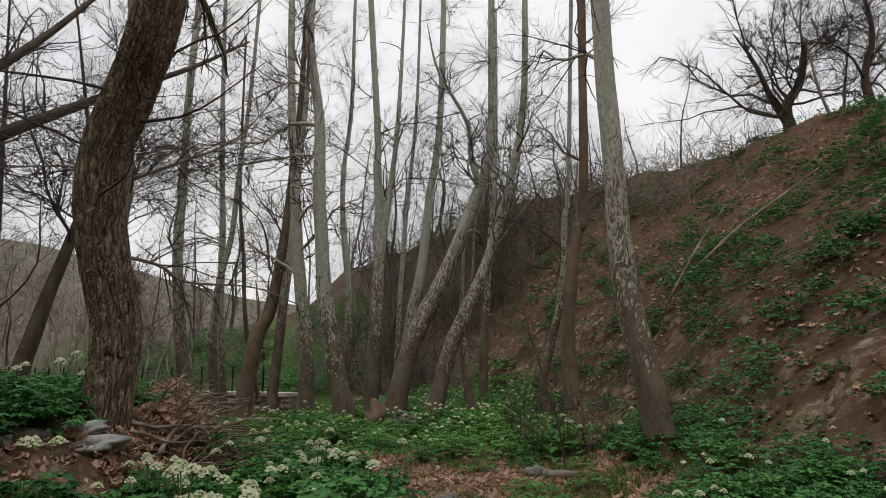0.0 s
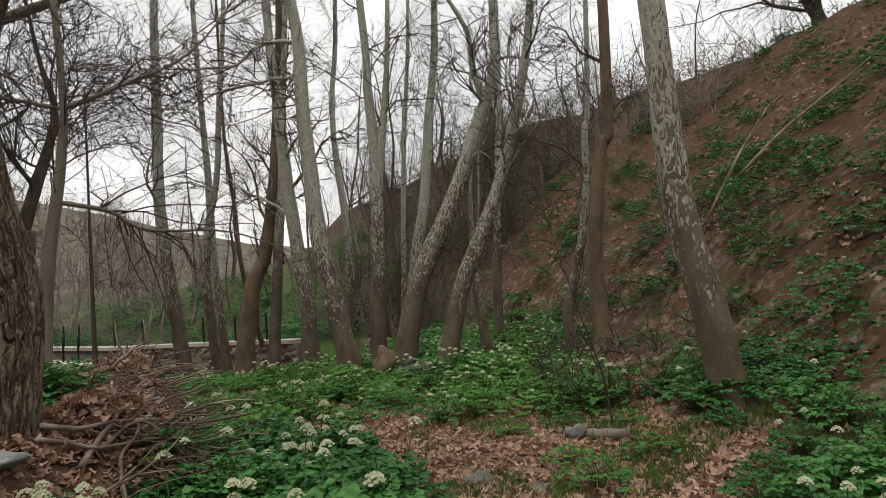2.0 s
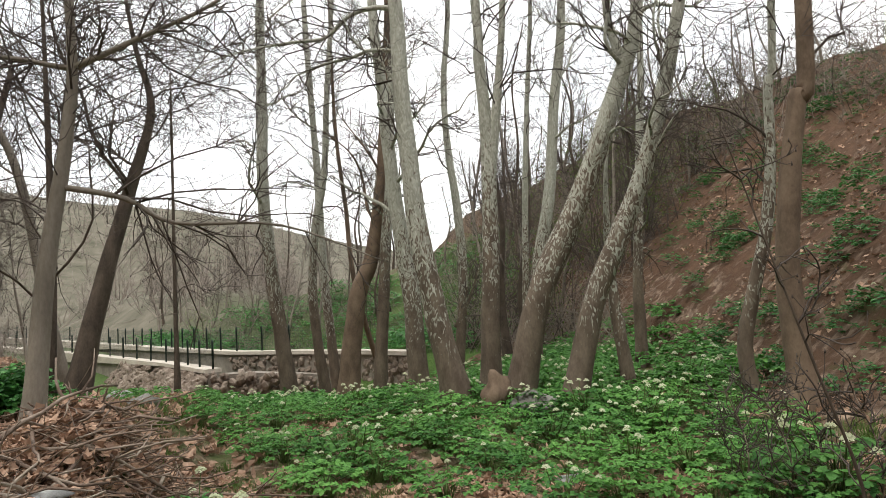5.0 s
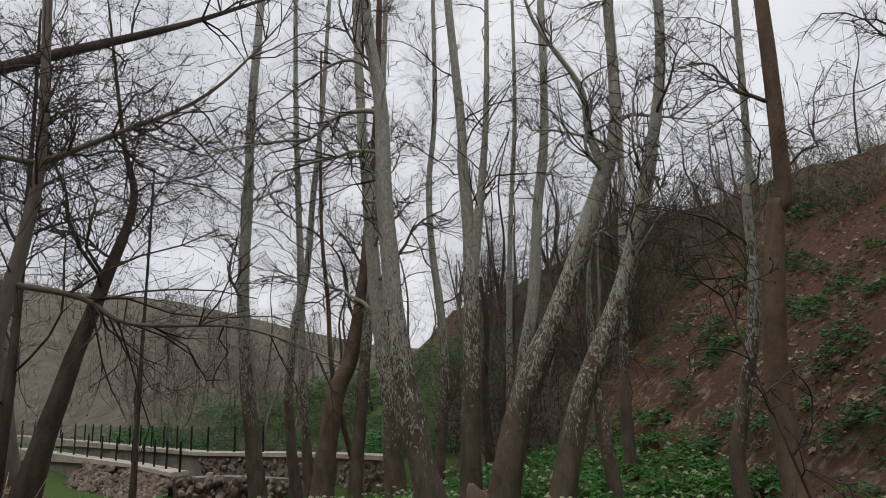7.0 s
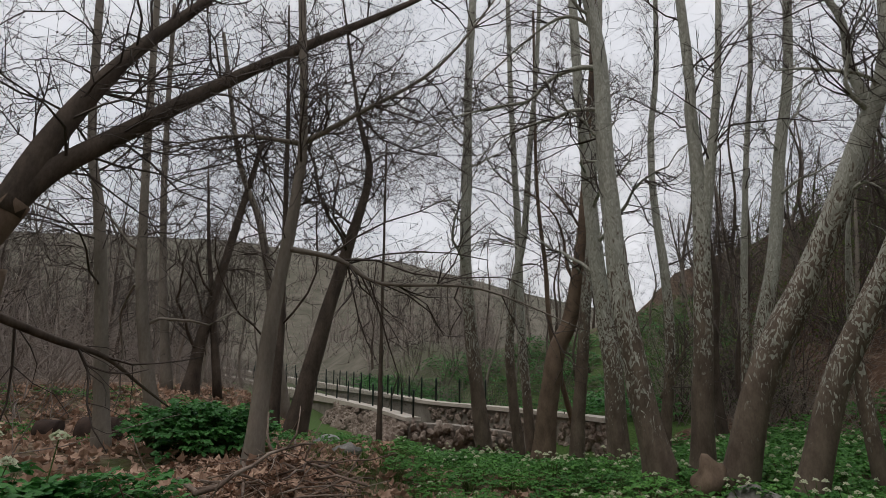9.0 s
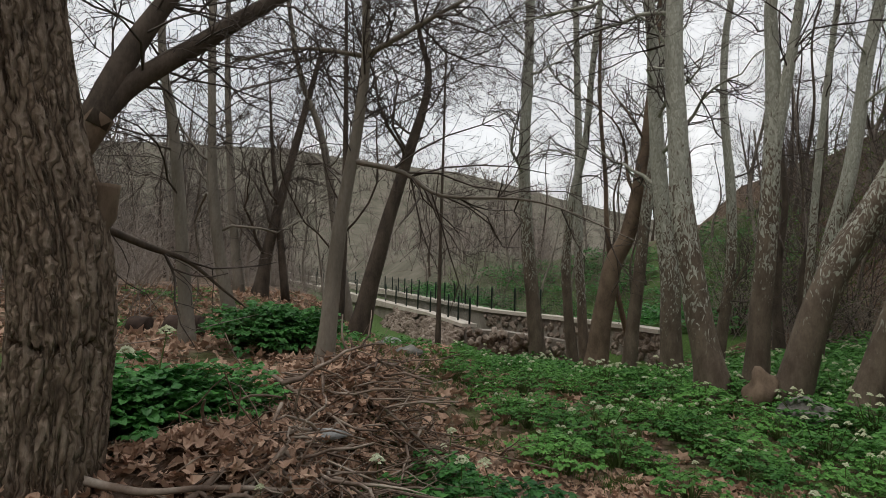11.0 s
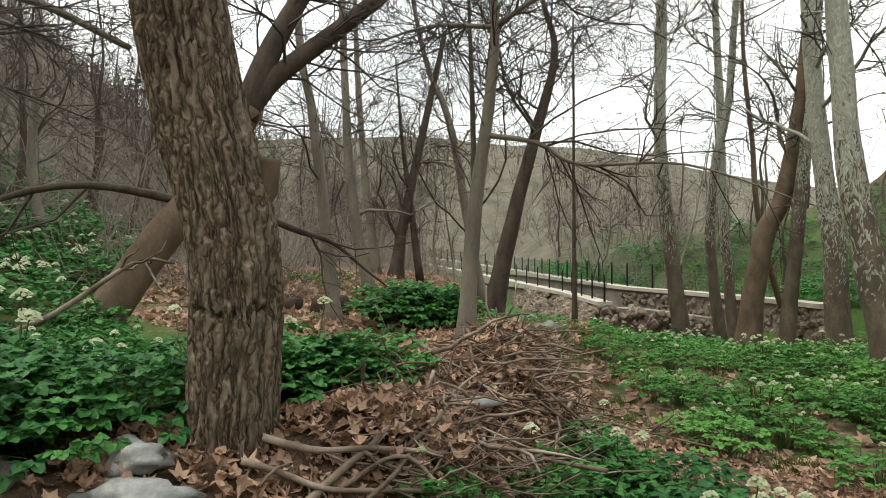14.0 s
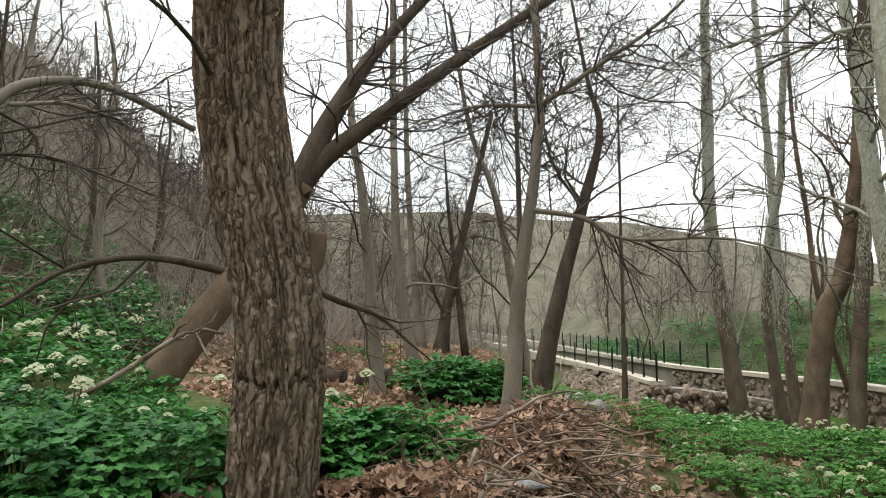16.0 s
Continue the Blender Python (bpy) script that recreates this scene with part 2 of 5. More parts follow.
MAT_SLATE = mottled("pale_slate", [(0.3, (0.20, 0.205, 0.205)), (0.5, (0.34, 0.345, 0.34)), (0.7, (0.5, 0.5, 0.48))], 9, 60, 0.8, 0.5, 0.008)
MAT_WALL = mottled("mortared_stone", [(0.3, (0.22, 0.19, 0.16)), (0.7, (0.36, 0.325, 0.28))], 1.5, 16, 0.95, 0.7, 0.03)
MAT_RUBBLE = mottled("rubble_stone", [(0.3, (0.17, 0.13, 0.105)), (0.55, (0.29, 0.235, 0.19)), (0.75, (0.42, 0.365, 0.31))], 2.2, 30, 0.95, 0.6, 0.015)
MAT_COPING = mottled("coping_mortar", [(0.3, (0.50, 0.45, 0.38)), (0.7, (0.66, 0.61, 0.53))], 1.2, 30, 0.9, 0.3, 0.006)
MAT_METAL = mottled("dark_green_metal", [(0.3, (0.012, 0.022, 0.018)), (0.7, (0.022, 0.038, 0.03))], 8, 60, 0.5, 0.05, 0.001)
MAT_LITTERLEAF = leaf_paint("dry_plane_leaf", (0.24, 0.14, 0.095), (0.68, 0.47, 0.35), 0.85, 0.1)
MAT_LEAF = leaf_paint("glossy_green_leaf", (0.026, 0.115, 0.032), (0.115, 0.33, 0.08), 0.42, 0.3)
MAT_LEAF_LOW = leaf_paint("low_green_leaf", (0.045, 0.155, 0.034), (0.18, 0.42, 0.095), 0.55, 0.3)
MAT_LEAF_Y = leaf_paint("spring_green_leaf", (0.10, 0.16, 0.035), (0.20, 0.27, 0.07), 0.5, 0.35)
MAT_STEM = leaf_paint("green_stem", (0.07, 0.11, 0.03), (0.13, 0.18, 0.06), 0.5, 0.0)
MAT_FLOWER = leaf_paint("cream_flower", (0.42, 0.46, 0.27), (0.70, 0.73, 0.54), 0.8, 0.2)
MAT_GRASS = leaf_paint("grass_blade", (0.05, 0.10, 0.02), (0.13, 0.21, 0.05), 0.5, 0.3)
MAT_WHITE = mottled("white_scrap", [(0.3, (0.6, 0.6, 0.6)), (0.7, (0.75, 0.75, 0.75))], 8, 60, 0.6, 0.1, 0.002)


# ---------------------------------------------------------------- mesh helpers
def mesh_of(name, verts, faces, mat, smooth=True):
    me = bpy.data.meshes.new(name)
    me.from_pydata([tuple(v) for v in verts], [], faces)
    me.materials.append(mat)
    if smooth:
        me.polygons.foreach_set("use_smooth", [True] * len(me.polygons))
    me.update()
    return me


def part(name, me, parent, label=""):
    ob = new(name, me)
    ob.parent = parent
    return tagged(ob, label=label)


def empty(name, at=(0, 0, 0)):
    ob = new(name)
    ob.empty_display_size = 0.2
    ob.location = at
    return ob


def spline(pts, steps):
    """Catmull-Rom through the points."""
    p = [Vector(q) for q in pts]
    p = [p[0] * 2 - p[1]] + p + [p[-1] * 2 - p[-2]]
    out = []
    for i in range(1, len(p) - 2):
        a, b, c, d = p[i - 1], p[i], p[i + 1], p[i + 2]
        for k in range(steps):
            t = k / steps
            out.append(0.5 * (2 * b + (c - a) * t + (2 * a - 5 * b + 4 * c - d) * t * t + (3 * b - a - 3 * c + d) * t ** 3))
    out.append(p[-2])
    return out


def tube(V, F, pts, rad, sides, bulge=0.0, cap=True):
    """Adds a tapered tube along pts to the lists of vertices and faces."""
    base = len(V)
    n = len(pts)
    up = Vector((0.31, 0.9, 0.29))
    for i, p in enumerate(pts):
        d = (pts[min(i + 1, n - 1)] - pts[max(i - 1, 0)]).normalized()
        s = d.cross(up).normalized()
        u = s.cross(d)
        for k in range(sides):
            a = 2 * math.pi * k / sides
            r = rad[i]
            if bulge:
                r *= 1 + bulge * noise.noise(Vector((math.cos(a) * 1.3 + p.x, math.sin(a) * 1.3 + p.y, p.z * 1.1)))
            V.append(p + (s * math.cos(a) + u * math.sin(a)) * r)
    for i in range(n - 1):
        for k in range(sides):
            a, b = base + i * sides + k, base + i * sides + (k + 1) % sides
            F.append((a, b, b + sides, a + sides))
    if cap:
        F.append(tuple(base + (n - 1) * sides + k for k in range(sides)))
        F.append(tuple(base + k for k in reversed(range(sides))))


def wander(rng, start, direction, length, segs, bend, lift):
    """A crooked twig line."""
    p, d = Vector(start), Vector(direction).normalized()
    out = [p.copy()]
    for _ in range(segs):
        d = (d + Vector((rng.gauss(0, bend), rng.gauss(0, bend), rng.gauss(0, bend) + lift))).normalized()
        p = p + d * (length / segs)
        out.append(p.copy())
    return out


def side_way(rng, d, spread):
    a = Vector((rng.gauss(0, 1), rng.gauss(0, 1), rng.gauss(0, 1)))
    a = (a - d * a.dot(d)).normalized()
    return (d * math.cos(spread) + a * math.sin(spread)).normalized()


def twig_spray(rng, V, F, B, line, r0, count, length, depth, lift, bend):
    """Side shoots off a limb line, with their own shoots; buds at the ends."""
    n = len(line)
    for _ in range(count):
        f = rng.uniform(0.15, 1.0)
        i = min(n - 2, int(f * (n - 1)))
        d = (line[i + 1] - line[i]).normalized()
        w = side_way(rng, d, rng.uniform(0.5, 1.1))
        ln = length * rng.uniform(0.45, 1.1) * (1.15 - 0.5 * f)
        segs = 4 if depth else 3
        sub = wander(rng, line[i], w, ln, segs, bend, lift)
        r = min(0.015, max(0.0042, r0 * (1 - 0.6 * f) * 0.6))
        tube(V, F, sub, [r * (1 - 0.62 * k / segs) for k in range(segs + 1)], 3, 0, False)
        if depth:
            twig_spray(rng, V, F, B, sub, r, 5, ln * 0.55, depth - 1, lift, bend)
        else:
            B.append(sub[-1])


def buds(V, F, B, size):
    for p in B:
        k = len(V)
        V += [p + Vector((0, 0, size)), p + Vector((size * 0.5, 0, -size)), p + Vector((-size * 0.3, size * 0.45, -size)), p + Vector((-size * 0.3, -size * 0.45, -size))]
        F += [(k, k + 1, k + 2), (k, k + 2, k + 3), (k, k + 3, k + 1), (k + 1, k + 3, k + 2)]


def bare_tree(seed, pts, r0, r1, label, bark=None, limbs=9, first=0.35, limb_len=2.8, sprays=12, depth=1, lift=0.03, name="bare_tree", category="tree", group="trees by the stream", extra=(), flare=1.35, spread=(0.6, 1.1), twig_len=1.25, sides=12, limb_bark=None):
    """A leafless tree: tapered stem along pts, limbs with side shoots, fine twigs."""
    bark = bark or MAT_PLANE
    rng = random.Random(seed)
    root = empty(name, pts[0])
    o = Vector(pts[0])
    line = spline([Vector(p) - o for p in pts], 8)
    n = len(line)
    line[0] = line[0] - Vector((0, 0, 0.35))
    rad = [r0 + (r1 - r0) * (i / (n - 1)) ** 0.8 for i in range(n)]
    for i in range(5):
        rad[i] *= 1 + (flare - 1) * (1 - i / 5) ** 2
    V, F = [], []
    tube(V, F, line, rad, sides, 0.14)
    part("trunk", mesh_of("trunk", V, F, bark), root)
    TV, TF, B = [], [], []
    lines = []
    for k in range(limbs):
        f = first + (1 - first) * (k + rng.random() * 0.8) / limbs
        i = min(n - 2, int(f * (n - 1)))
        d = (line[i + 1] - line[i]).normalized()
        w = side_way(rng, d, rng.uniform(*spread))
        ln = limb_len * (1.25 - 0.8 * f) * rng.uniform(0.7, 1.25)
        r = min(0.05, rad[i] * rng.uniform(0.18, 0.34))
        lines.append((wander(rng, line[i], w, ln, 10, 0.27, lift), r))
    for q, r in extra:
        lines.append((spline([Vector(p) - o for p in q], 5), r))
    for q, r in lines:
        LV, LF = [], []
        m = len(q)
        tube(LV, LF, q, [max(0.004, r * (1 - 0.85 * j / (m - 1))) for j in range(m)], 6)
        part("limb", mesh_of("limb", LV, LF, (limb_bark or bark) if r > 0.022 else MAT_TWIG), root)
        twig_spray(rng, TV, TF, B, q, r * 0.8, int(sprays * 1.3) if limbs or r > 0.05 else 4, twig_len * 1.15, depth, lift, 0.3)
    for k in range(int(limbs * 1.2)):
        i = rng.randrange(int(first * n), n - 1)
        w = side_way(rng, (line[i + 1] - line[i]).normalized(), 1.0)
        q = wander(rng, line[i], w, twig_len * 1.3, 5, 0.2, lift)
        tube(TV, TF, q, [0.007 * (1 - 0.7 * j / 5) for j in range(6)], 3, 0, False)
        twig_spray(rng, TV, TF, B, q, 0.007, 4, twig_len * 0.7, 0, lift, 0.22)
    buds(TV, TF, B, 0.012)
    if TV:
        part("twig_spray", mesh_of("twig_spray", TV, TF, MAT_TWIG), root, "fine dark twigs with buds")["kind"] = "stuff"
    tagged(root, label, category, group)
    return root


# ---------------------------------------------------------------- the lie of the land
def sm(a, b, v):
    t = min(1.0, max(0.0, (v - a) / (b - a)))
    return t * t * (3 - 2 * t)


FOOT = [(3.4, -30.0), (2.9, 4.0), (2.5, 9.0), (1.9, 13.0), (0.9, 18.0), (-2.5, 25.0), (-10.0, 31.5), (-30.0, 43.5), (-70.0, 66.0), (-200.0, 140.0)]
CREST = [(0, 9.0), (45, 7.7), (48, 9.0), (52, 9.3), (56, 10.2), (59, 10.8), (61, 10.2), (65, 8.6), (72, 6.0), (85, 4.0), (110, 3.5), (400, 12.0)]
RIDGE = [(-180, 9.0), (-60, 7.0), (0, 3.0), (20, 4.6), (27, 6.0), (38, 9.2), (52, 10.5), (62, 10.2), (80, 8.0), (180, 8.0)]


def table(rows, v):
    for (a, p), (b, q) in zip(rows[:-1], rows[1:]):
        if v <= b:
            return p + (q - p) * max(0.0, (v - a) / (b - a))
    return rows[-1][1]


def foot_side(x, y):
    """Distance beyond the foot of the steep bank (minus: before it), and the way along that foot."""
    best, side, along, run = 1e9, -1, 0.0, 0.0
    for (ax, ay), (bx, by) in zip(FOOT[:-1], FOOT[1:]):
        dx, dy = bx - ax, by - ay
        size = math.hypot(dx, dy)
        u = min(1.0, max(0.0, ((x - ax) * dx + (y - ay) * dy) / size ** 2))
        d = math.hypot(x - ax - u * dx, y - ay - u * dy)
        if d < best:
            best, side, along = d, (1 if (x - ax) * dy - (y - ay) * dx > 0 else -1), run + u * size
        run += size
    return best * side, along


def ground(x, y, rough=True):
    z = -0.12 + 0.12 * sm(0, 7, y)
    left = (-0.7 - x) - 0.6 * max(0.0, y - 6.0)
    z += (0.86 - 0.24 * max(sm(-2.35, -3.0, x), sm(6.0, 7.4, y))) * sm(0.5, 1.45, left) * (1 - 0.6 * sm(9, 15, y - 0.25 * (x + 4)))
    u = min(1.0, max(0.0, ((x + 1.7) * -0.63 + (y - 6.3) * 0.78) / 2.5))
    z += 0.14 * math.exp(-((x + 1.6) ** 2 + (y - 6.2) ** 2) / 0.12) - 0.12 * math.exp(-((x + 2.8) ** 2 + (y - 6.35) ** 2) / 0.25)
    z += 0.75 * sm(-8.5, -14, x) * (1 - sm(16, 20, y)) * sm(5, 9, y)
    z += 0.2 * math.exp(-((x + 1.7 + 1.6 * u) ** 2 + (y - 6.3 - 1.95 * u) ** 2) / 0.15)
    z += 0.4 * math.exp(-(x + 2.38) ** 2 / 0.2 - (y - 7.5) ** 2 / 0.32)
    z -= 1.35 * sm(-6.0, -1.0, (x + 12.2) * 0.5 + (y - 22.3) * 0.866) * sm(-7.6, -10.5, x) * (1 - 0.5 * sm(-18, -34, x))
    z -= (0.55 * sm(12.5, 17, y) + 0.4 * sm(17, 21, y)) * sm(-1.8, -4.5, x) * sm(-16.0, -12.0, x) * (1 - sm(-1.0, 1.5, (x + 10.2) * 0.4 + (y - 24.4) * 0.917))
    z += 0.05 * min(26.0, max(0.0, -x - 20.0)) * sm(18, 24, y)
    s, along = foot_side(x, y)
    if s > -1.5:
        top = table(CREST, along)
        q = max(0.0, s)
        rise = 0.25 * sm(-1.5, 0.5, s) + 0.8 * q * sm(-0.5, 1.5, s)
        if rise > top - 1.5:
            e = rise - (top - 1.5)
            rise = top - 1.5 + 1.5 * (1 - math.exp(-e / 1.5)) - 0.02 * max(0.0, e - 3)
        z += max(rise, 0)
    t = (x + 6.3) * -0.5 + (y - 3.4) * -0.866
    if t > -1:
        q = max(0.0, t)
        z += min(0.15 * sm(-1, 1, t) + 0.45 * min(q, 3) + 0.86 * max(0.0, q - 3), 42 + 0.05 * q)
    r = math.hypot(x, y - 5)
    if r > 70:
        az = math.degrees(math.atan2(-x, y - 5))
        z = max(z, (table(RIDGE, az) / 57.3 * 170 + 2 + 3 * noise.noise(Vector((x * 0.02, y * 0.02, 0)))) * sm(70, 170, r))
    if rough:
        z += 0.05 * noise.noise(Vector((x * 0.8, y * 0.8, 3))) + 0.02 * noise.noise(Vector((x * 2.7, y * 2.7, 7)))
        if s > 1:
            z += min(1, s - 1) * (0.32 * noise.noise(Vector((x * 0.35, y * 0.35, 1))) + 0.16 * noise.noise(Vector((x * 0.9, y * 0.9, 5))))
    return z


def turf_at(x, y):
    s, _ = foot_side(x, y)
    g = 0.0
    if -9 < x < 1.6 and 9.3 < y < 20 and s < 0:
        g = 0.32
    if x > 1.5 and s < 1.5:
        g = max(g, 0.16)
    if s > 1.5:
        g = max(g, 0.13)
    if x < -4 and y > 22 and -12 < s < 6:
        g = max(g, 0.62)
    if x < -5.5 and y < 8 and math.hypot(x, y - 5) < 15:
        g = max(g, 0.4)
    if -16 < x < -7 and 8 < y < 19 or math.atan2(-x, y - 4.6) > 0.66 and y > 7 and math.hypot(x, y - 4.6) < 16:
        g = 0.26
    if -1.2 < x < 0.9 and y < 9.5 or (9 < y < 13 and abs(x + 0.4 + 0.75 * (y - 8)) < 0.45):
        g = 0.1
    return g


def build_ground():
    rings = [0.0]
    step = 0.16
    while rings[-1] < 620:
        rings.append(rings[-1] + step)
        if rings[-1] > 9:
            step *= 1.035
    spokes = 220
    V = [(0.0, 6.0, ground(0, 6))]
    for r in rings[1:]:
        for k in range(spokes):
            a = 2 * math.pi * k / spokes
            x, y = r * math.sin(a), 6 + r * math.cos(a)
            V.append((x, y, ground(x, y)))
    F = [(0, 1 + (k + 1) % spokes, 1 + k) for k in range(spokes)]
    for i in range(len(rings) - 2):
        for k in range(spokes):
            a, b = 1 + i * spokes + k, 1 + i * spokes + (k + 1) % spokes
            F.append((a, b, b + spokes, a + spokes))
    me = mesh_of("ground", V, F, MAT_GROUND)
    turf = me.attributes.new("turf", "FLOAT", "POINT")
    turf.data.foreach_set("value", [turf_at(v[0], v[1]) for v in V])
    bank = me.attributes.new("bank", "FLOAT", "POINT")
    bank.data.foreach_set("value", [sm(0.5, 2.5, foot_side(v[0], v[1])[0]) for v in V])
    scrub = me.attributes.new("scrub", "FLOAT", "POINT")
    scrub.data.foreach_set("value", [(sm(13, 26, math.hypot(v[0], v[1] - 5)) if v[0] < -5 and v[1] < 12 else sm(24, 60, math.hypot(v[0], v[1] - 5))) * (0.0 if v[0] > 6 else 1.0) for v in V])
    return tagged(new("ground", me), "leaf-strewn earth floor of a wooded valley", "ground", kind="structure")


build_ground()


def stand(x, y, dz=0.0):
    return (x, y, ground(x, y) + dz)


# ---------------------------------------------------------------- trees
def stem(x, y, *rest):
    """Stem line from the ground up."""
    return [(x, y, ground(x, y) - 0.05)] + list(rest)


PALE = "leafless plane tree with pale flaking bark in the flowering undergrowth"
bare_tree(1, stem(-7.23, 17.86, (-7.54, 17.68, 2.65), (-7.63, 17.62, 4.40), (-7.59, 17.65, 6.38), (-7.56, 17.67, 9.04), (-7.3, 17.8, 14.5)), 0.18, 0.09, PALE, limbs=11, flare=1.2)
bare_tree(2, stem(-6.84, 18.88, (-7.05, 18.78, 1.65), (-6.95, 18.83, 3.48), (-6.69, 18.95, 4.93), (-6.56, 19.01, 6.85), (-6.34, 19.11, 9.48), (-6.1, 19.2, 14.0)), 0.135, 0.05, PALE, limbs=10, flare=1.2)
bare_tree(3, stem(-7.23, 20.35, (-7.46, 20.24, 2.65), (-7.50, 20.22, 5.15), (-7.58, 20.18, 7.36), (-7.66, 20.14, 10.22), (-7.7, 20.1, 14.5)), 0.14, 0.06, "slim leafless plane tree with a grey stem", limbs=10, flare=1.2)
bare_tree(28, stem(-7.10, 23.2, (-7.10, 21.50, 2.20), (-7.25, 21.43, 4.49), (-7.41, 21.36, 6.45), (-7.44, 21.34, 8.83), (-7.43, 21.35, 12.5)), 0.09, 0.035, "thin reddish-brown leafless tree behind the channel wall", bark=MAT_LEAN, limbs=9, flare=1.1)
bare_tree(4, stem(-5.95, 18.05, (-5.64, 18.19, 1.67), (-5.29, 18.33, 2.60), (-5.04, 18.43, 4.05), (-4.90, 18.48, 5.23), (-4.76, 18.53, 7.05), (-4.62, 18.58, 8.90), (-4.5, 18.6, 12.0)), 0.25, 0.07, "leaning plane tree with a thick reddish-brown foot", bark=MAT_LEAN, limbs=7, flare=1.3)
bare_tree(5, stem(-5.17, 18.06, (-4.96, 18.14, 1.72), (-4.83, 18.20, 3.23), (-4.72, 18.23, 4.28), (-4.56, 18.29, 6.73), (-4.40, 18.34, 8.75), (-4.2, 18.4, 13.0)), 0.16, 0.06, "plane tree with white-blotched flaking bark", limbs=8, flare=1.25)
bare_tree(6, stem(-3.76, 16.72, (-3.81, 16.70, 1.49), (-3.94, 16.66, 2.66), (-4.08, 16.61, 4.36), (-4.17, 16.58, 5.92), (-4.28, 16.54, 7.87), (-4.4, 16.5, 14.0)), 0.22, 0.08, PALE, limbs=9, flare=1.15)
bare_tree(7, stem(-2.17, 13.64, (-2.43, 13.57, 1.40), (-2.60, 13.52, 2.51), (-2.68, 13.49, 3.69), (-2.74, 13.48, 4.90), (-2.76, 13.47, 6.14), (-3.0, 13.4, 8.5), (-3.0, 13.4, 13.0)), 0.205, 0.075, "tall plane tree with brown foot and grey upper stem", limbs=7, first=0.55, flare=1.5,
          extra=[([(-2.76, 13.49, 6.0), (-3.08, 13.4, 6.04), (-3.43, 13.26, 5.91), (-3.76, 13.12, 5.58), (-4.06, 12.97, 5.51), (-4.41, 12.78, 5.44), (-5.2, 12.4, 5.2), (-6.0, 12.1, 4.7)], 0.045), ([(-2.74, 13.51, 6.6), (-3.3, 13.3, 6.9), (-4.4, 13.2, 6.3), (-6.2, 13.2, 5.2)], 0.035)])
bare_tree(8, stem(-3.31, 17.93, (-3.06, 17.99, 1.78), (-3.07, 17.99, 3.41), (-3.20, 17.96, 4.90), (-3.20, 17.96, 6.41), (-3.00, 18.01, 8.31), (-2.9, 18.0, 12.5)), 0.125, 0.045, "slim leafless plane tree beside thicker stems", limbs=8, flare=1.1,
          extra=[([(-3.26, 17.94, 0.95), (-2.92, 18.02, 1.59), (-2.59, 18.09, 2.56)], 0.06)])
bare_tree(9, stem(-1.90, 14.56, (-1.78, 14.59, 1.67), (-1.71, 14.60, 3.00), (-1.68, 14.61, 4.15), (-1.73, 14.60, 5.41), (-1.73, 14.60, 6.47), (-2.0, 14.5, 12.0)), 0.175, 0.06, "forked plane tree with pale blotched bark", limbs=6, first=0.55, flare=1.2,
          extra=[([(-1.69, 14.61, 3.4), (-1.54, 14.63, 4.35), (-1.44, 14.65, 5.03), (-1.28, 14.67, 6.42), (-1.1, 14.7, 9.5), (-1.0, 14.7, 12.5)], 0.115)])
bare_tree(10, stem(-1.95, 19.2, (-1.87, 19.21, 1.72), (-1.75, 19.23, 3.63), (-1.59, 19.25, 5.59), (-1.28, 19.28, 8.58), (-1.1, 19.3, 12.5)), 0.1, 0.04, "slim leafless plane tree at the foot of the bank", limbs=9, flare=1.1)
bare_tree(11, stem(-1.75, 18.6, (-1.48, 18.66, 2.14), (-1.14, 18.70, 3.68), (-0.87, 18.72, 5.82), (-0.53, 18.74, 8.18), (-0.3, 18.9, 14.0)), 0.185, 0.08, PALE, limbs=7, first=0.5, flare=1.1)
bare_tree(12, stem(-1.36, 13.72, (-0.90, 13.78, 1.56), (-0.36, 13.83, 2.63), (0.07, 13.84, 3.59), (0.38, 13.84, 4.37), (0.68, 13.83, 5.14), (0.8, 14.0, 6.2), (0.9, 14.1, 9.5)), 0.225, 0.07, "leaning plane tree with a forked crown and burred foot", limbs=5, first=0.6, flare=1.2,
          extra=[([(0.5, 13.84, 4.7), (0.35, 13.9, 5.4), (0.28, 13.8, 6.1), (-0.3, 13.6, 7.2), (-0.5, 13.5, 8.2)], 0.08), ([(0.1, 13.85, 3.62), (0.35, 13.7, 3.78), (0.55, 13.6, 3.62)], 0.035)])
bare_tree(13, stem(-0.56, 13.25, (-0.14, 13.28, 1.39), (0.22, 13.28, 2.17), (0.59, 13.27, 2.99), (0.88, 13.25, 3.87), (1.15, 13.23, 4.81), (1.45, 13.3, 6.5), (1.6, 13.4, 10.0)), 0.18, 0.055, "leaning plane tree with grey blotched bark", limbs=6, first=0.5, flare=1.2,
          extra=[([(0.66, 13.27, 3.1), (1.0, 13.0, 3.6), (1.45, 12.8, 4.15)], 0.03)])
bare_tree(14, stem(0.23, 14.20, (0.10, 14.20, 1.43), (0.08, 14.20, 2.25), (0.13, 14.20, 3.21), (0.22, 14.20, 3.72)), 0.115, 0.012, "snapped pale plane stem with a splintered tip", limbs=0, flare=1.1)
bare_tree(15, stem(0.48, 17.0, (0.52, 17.0, 1.0), (0.55, 17.00, 1.80), (0.68, 16.99, 3.09), (0.83, 16.99, 4.72), (0.97, 16.98, 6.39), (1.1, 17.0, 10.5)), 0.13, 0.05, PALE, limbs=7, flare=1.1)
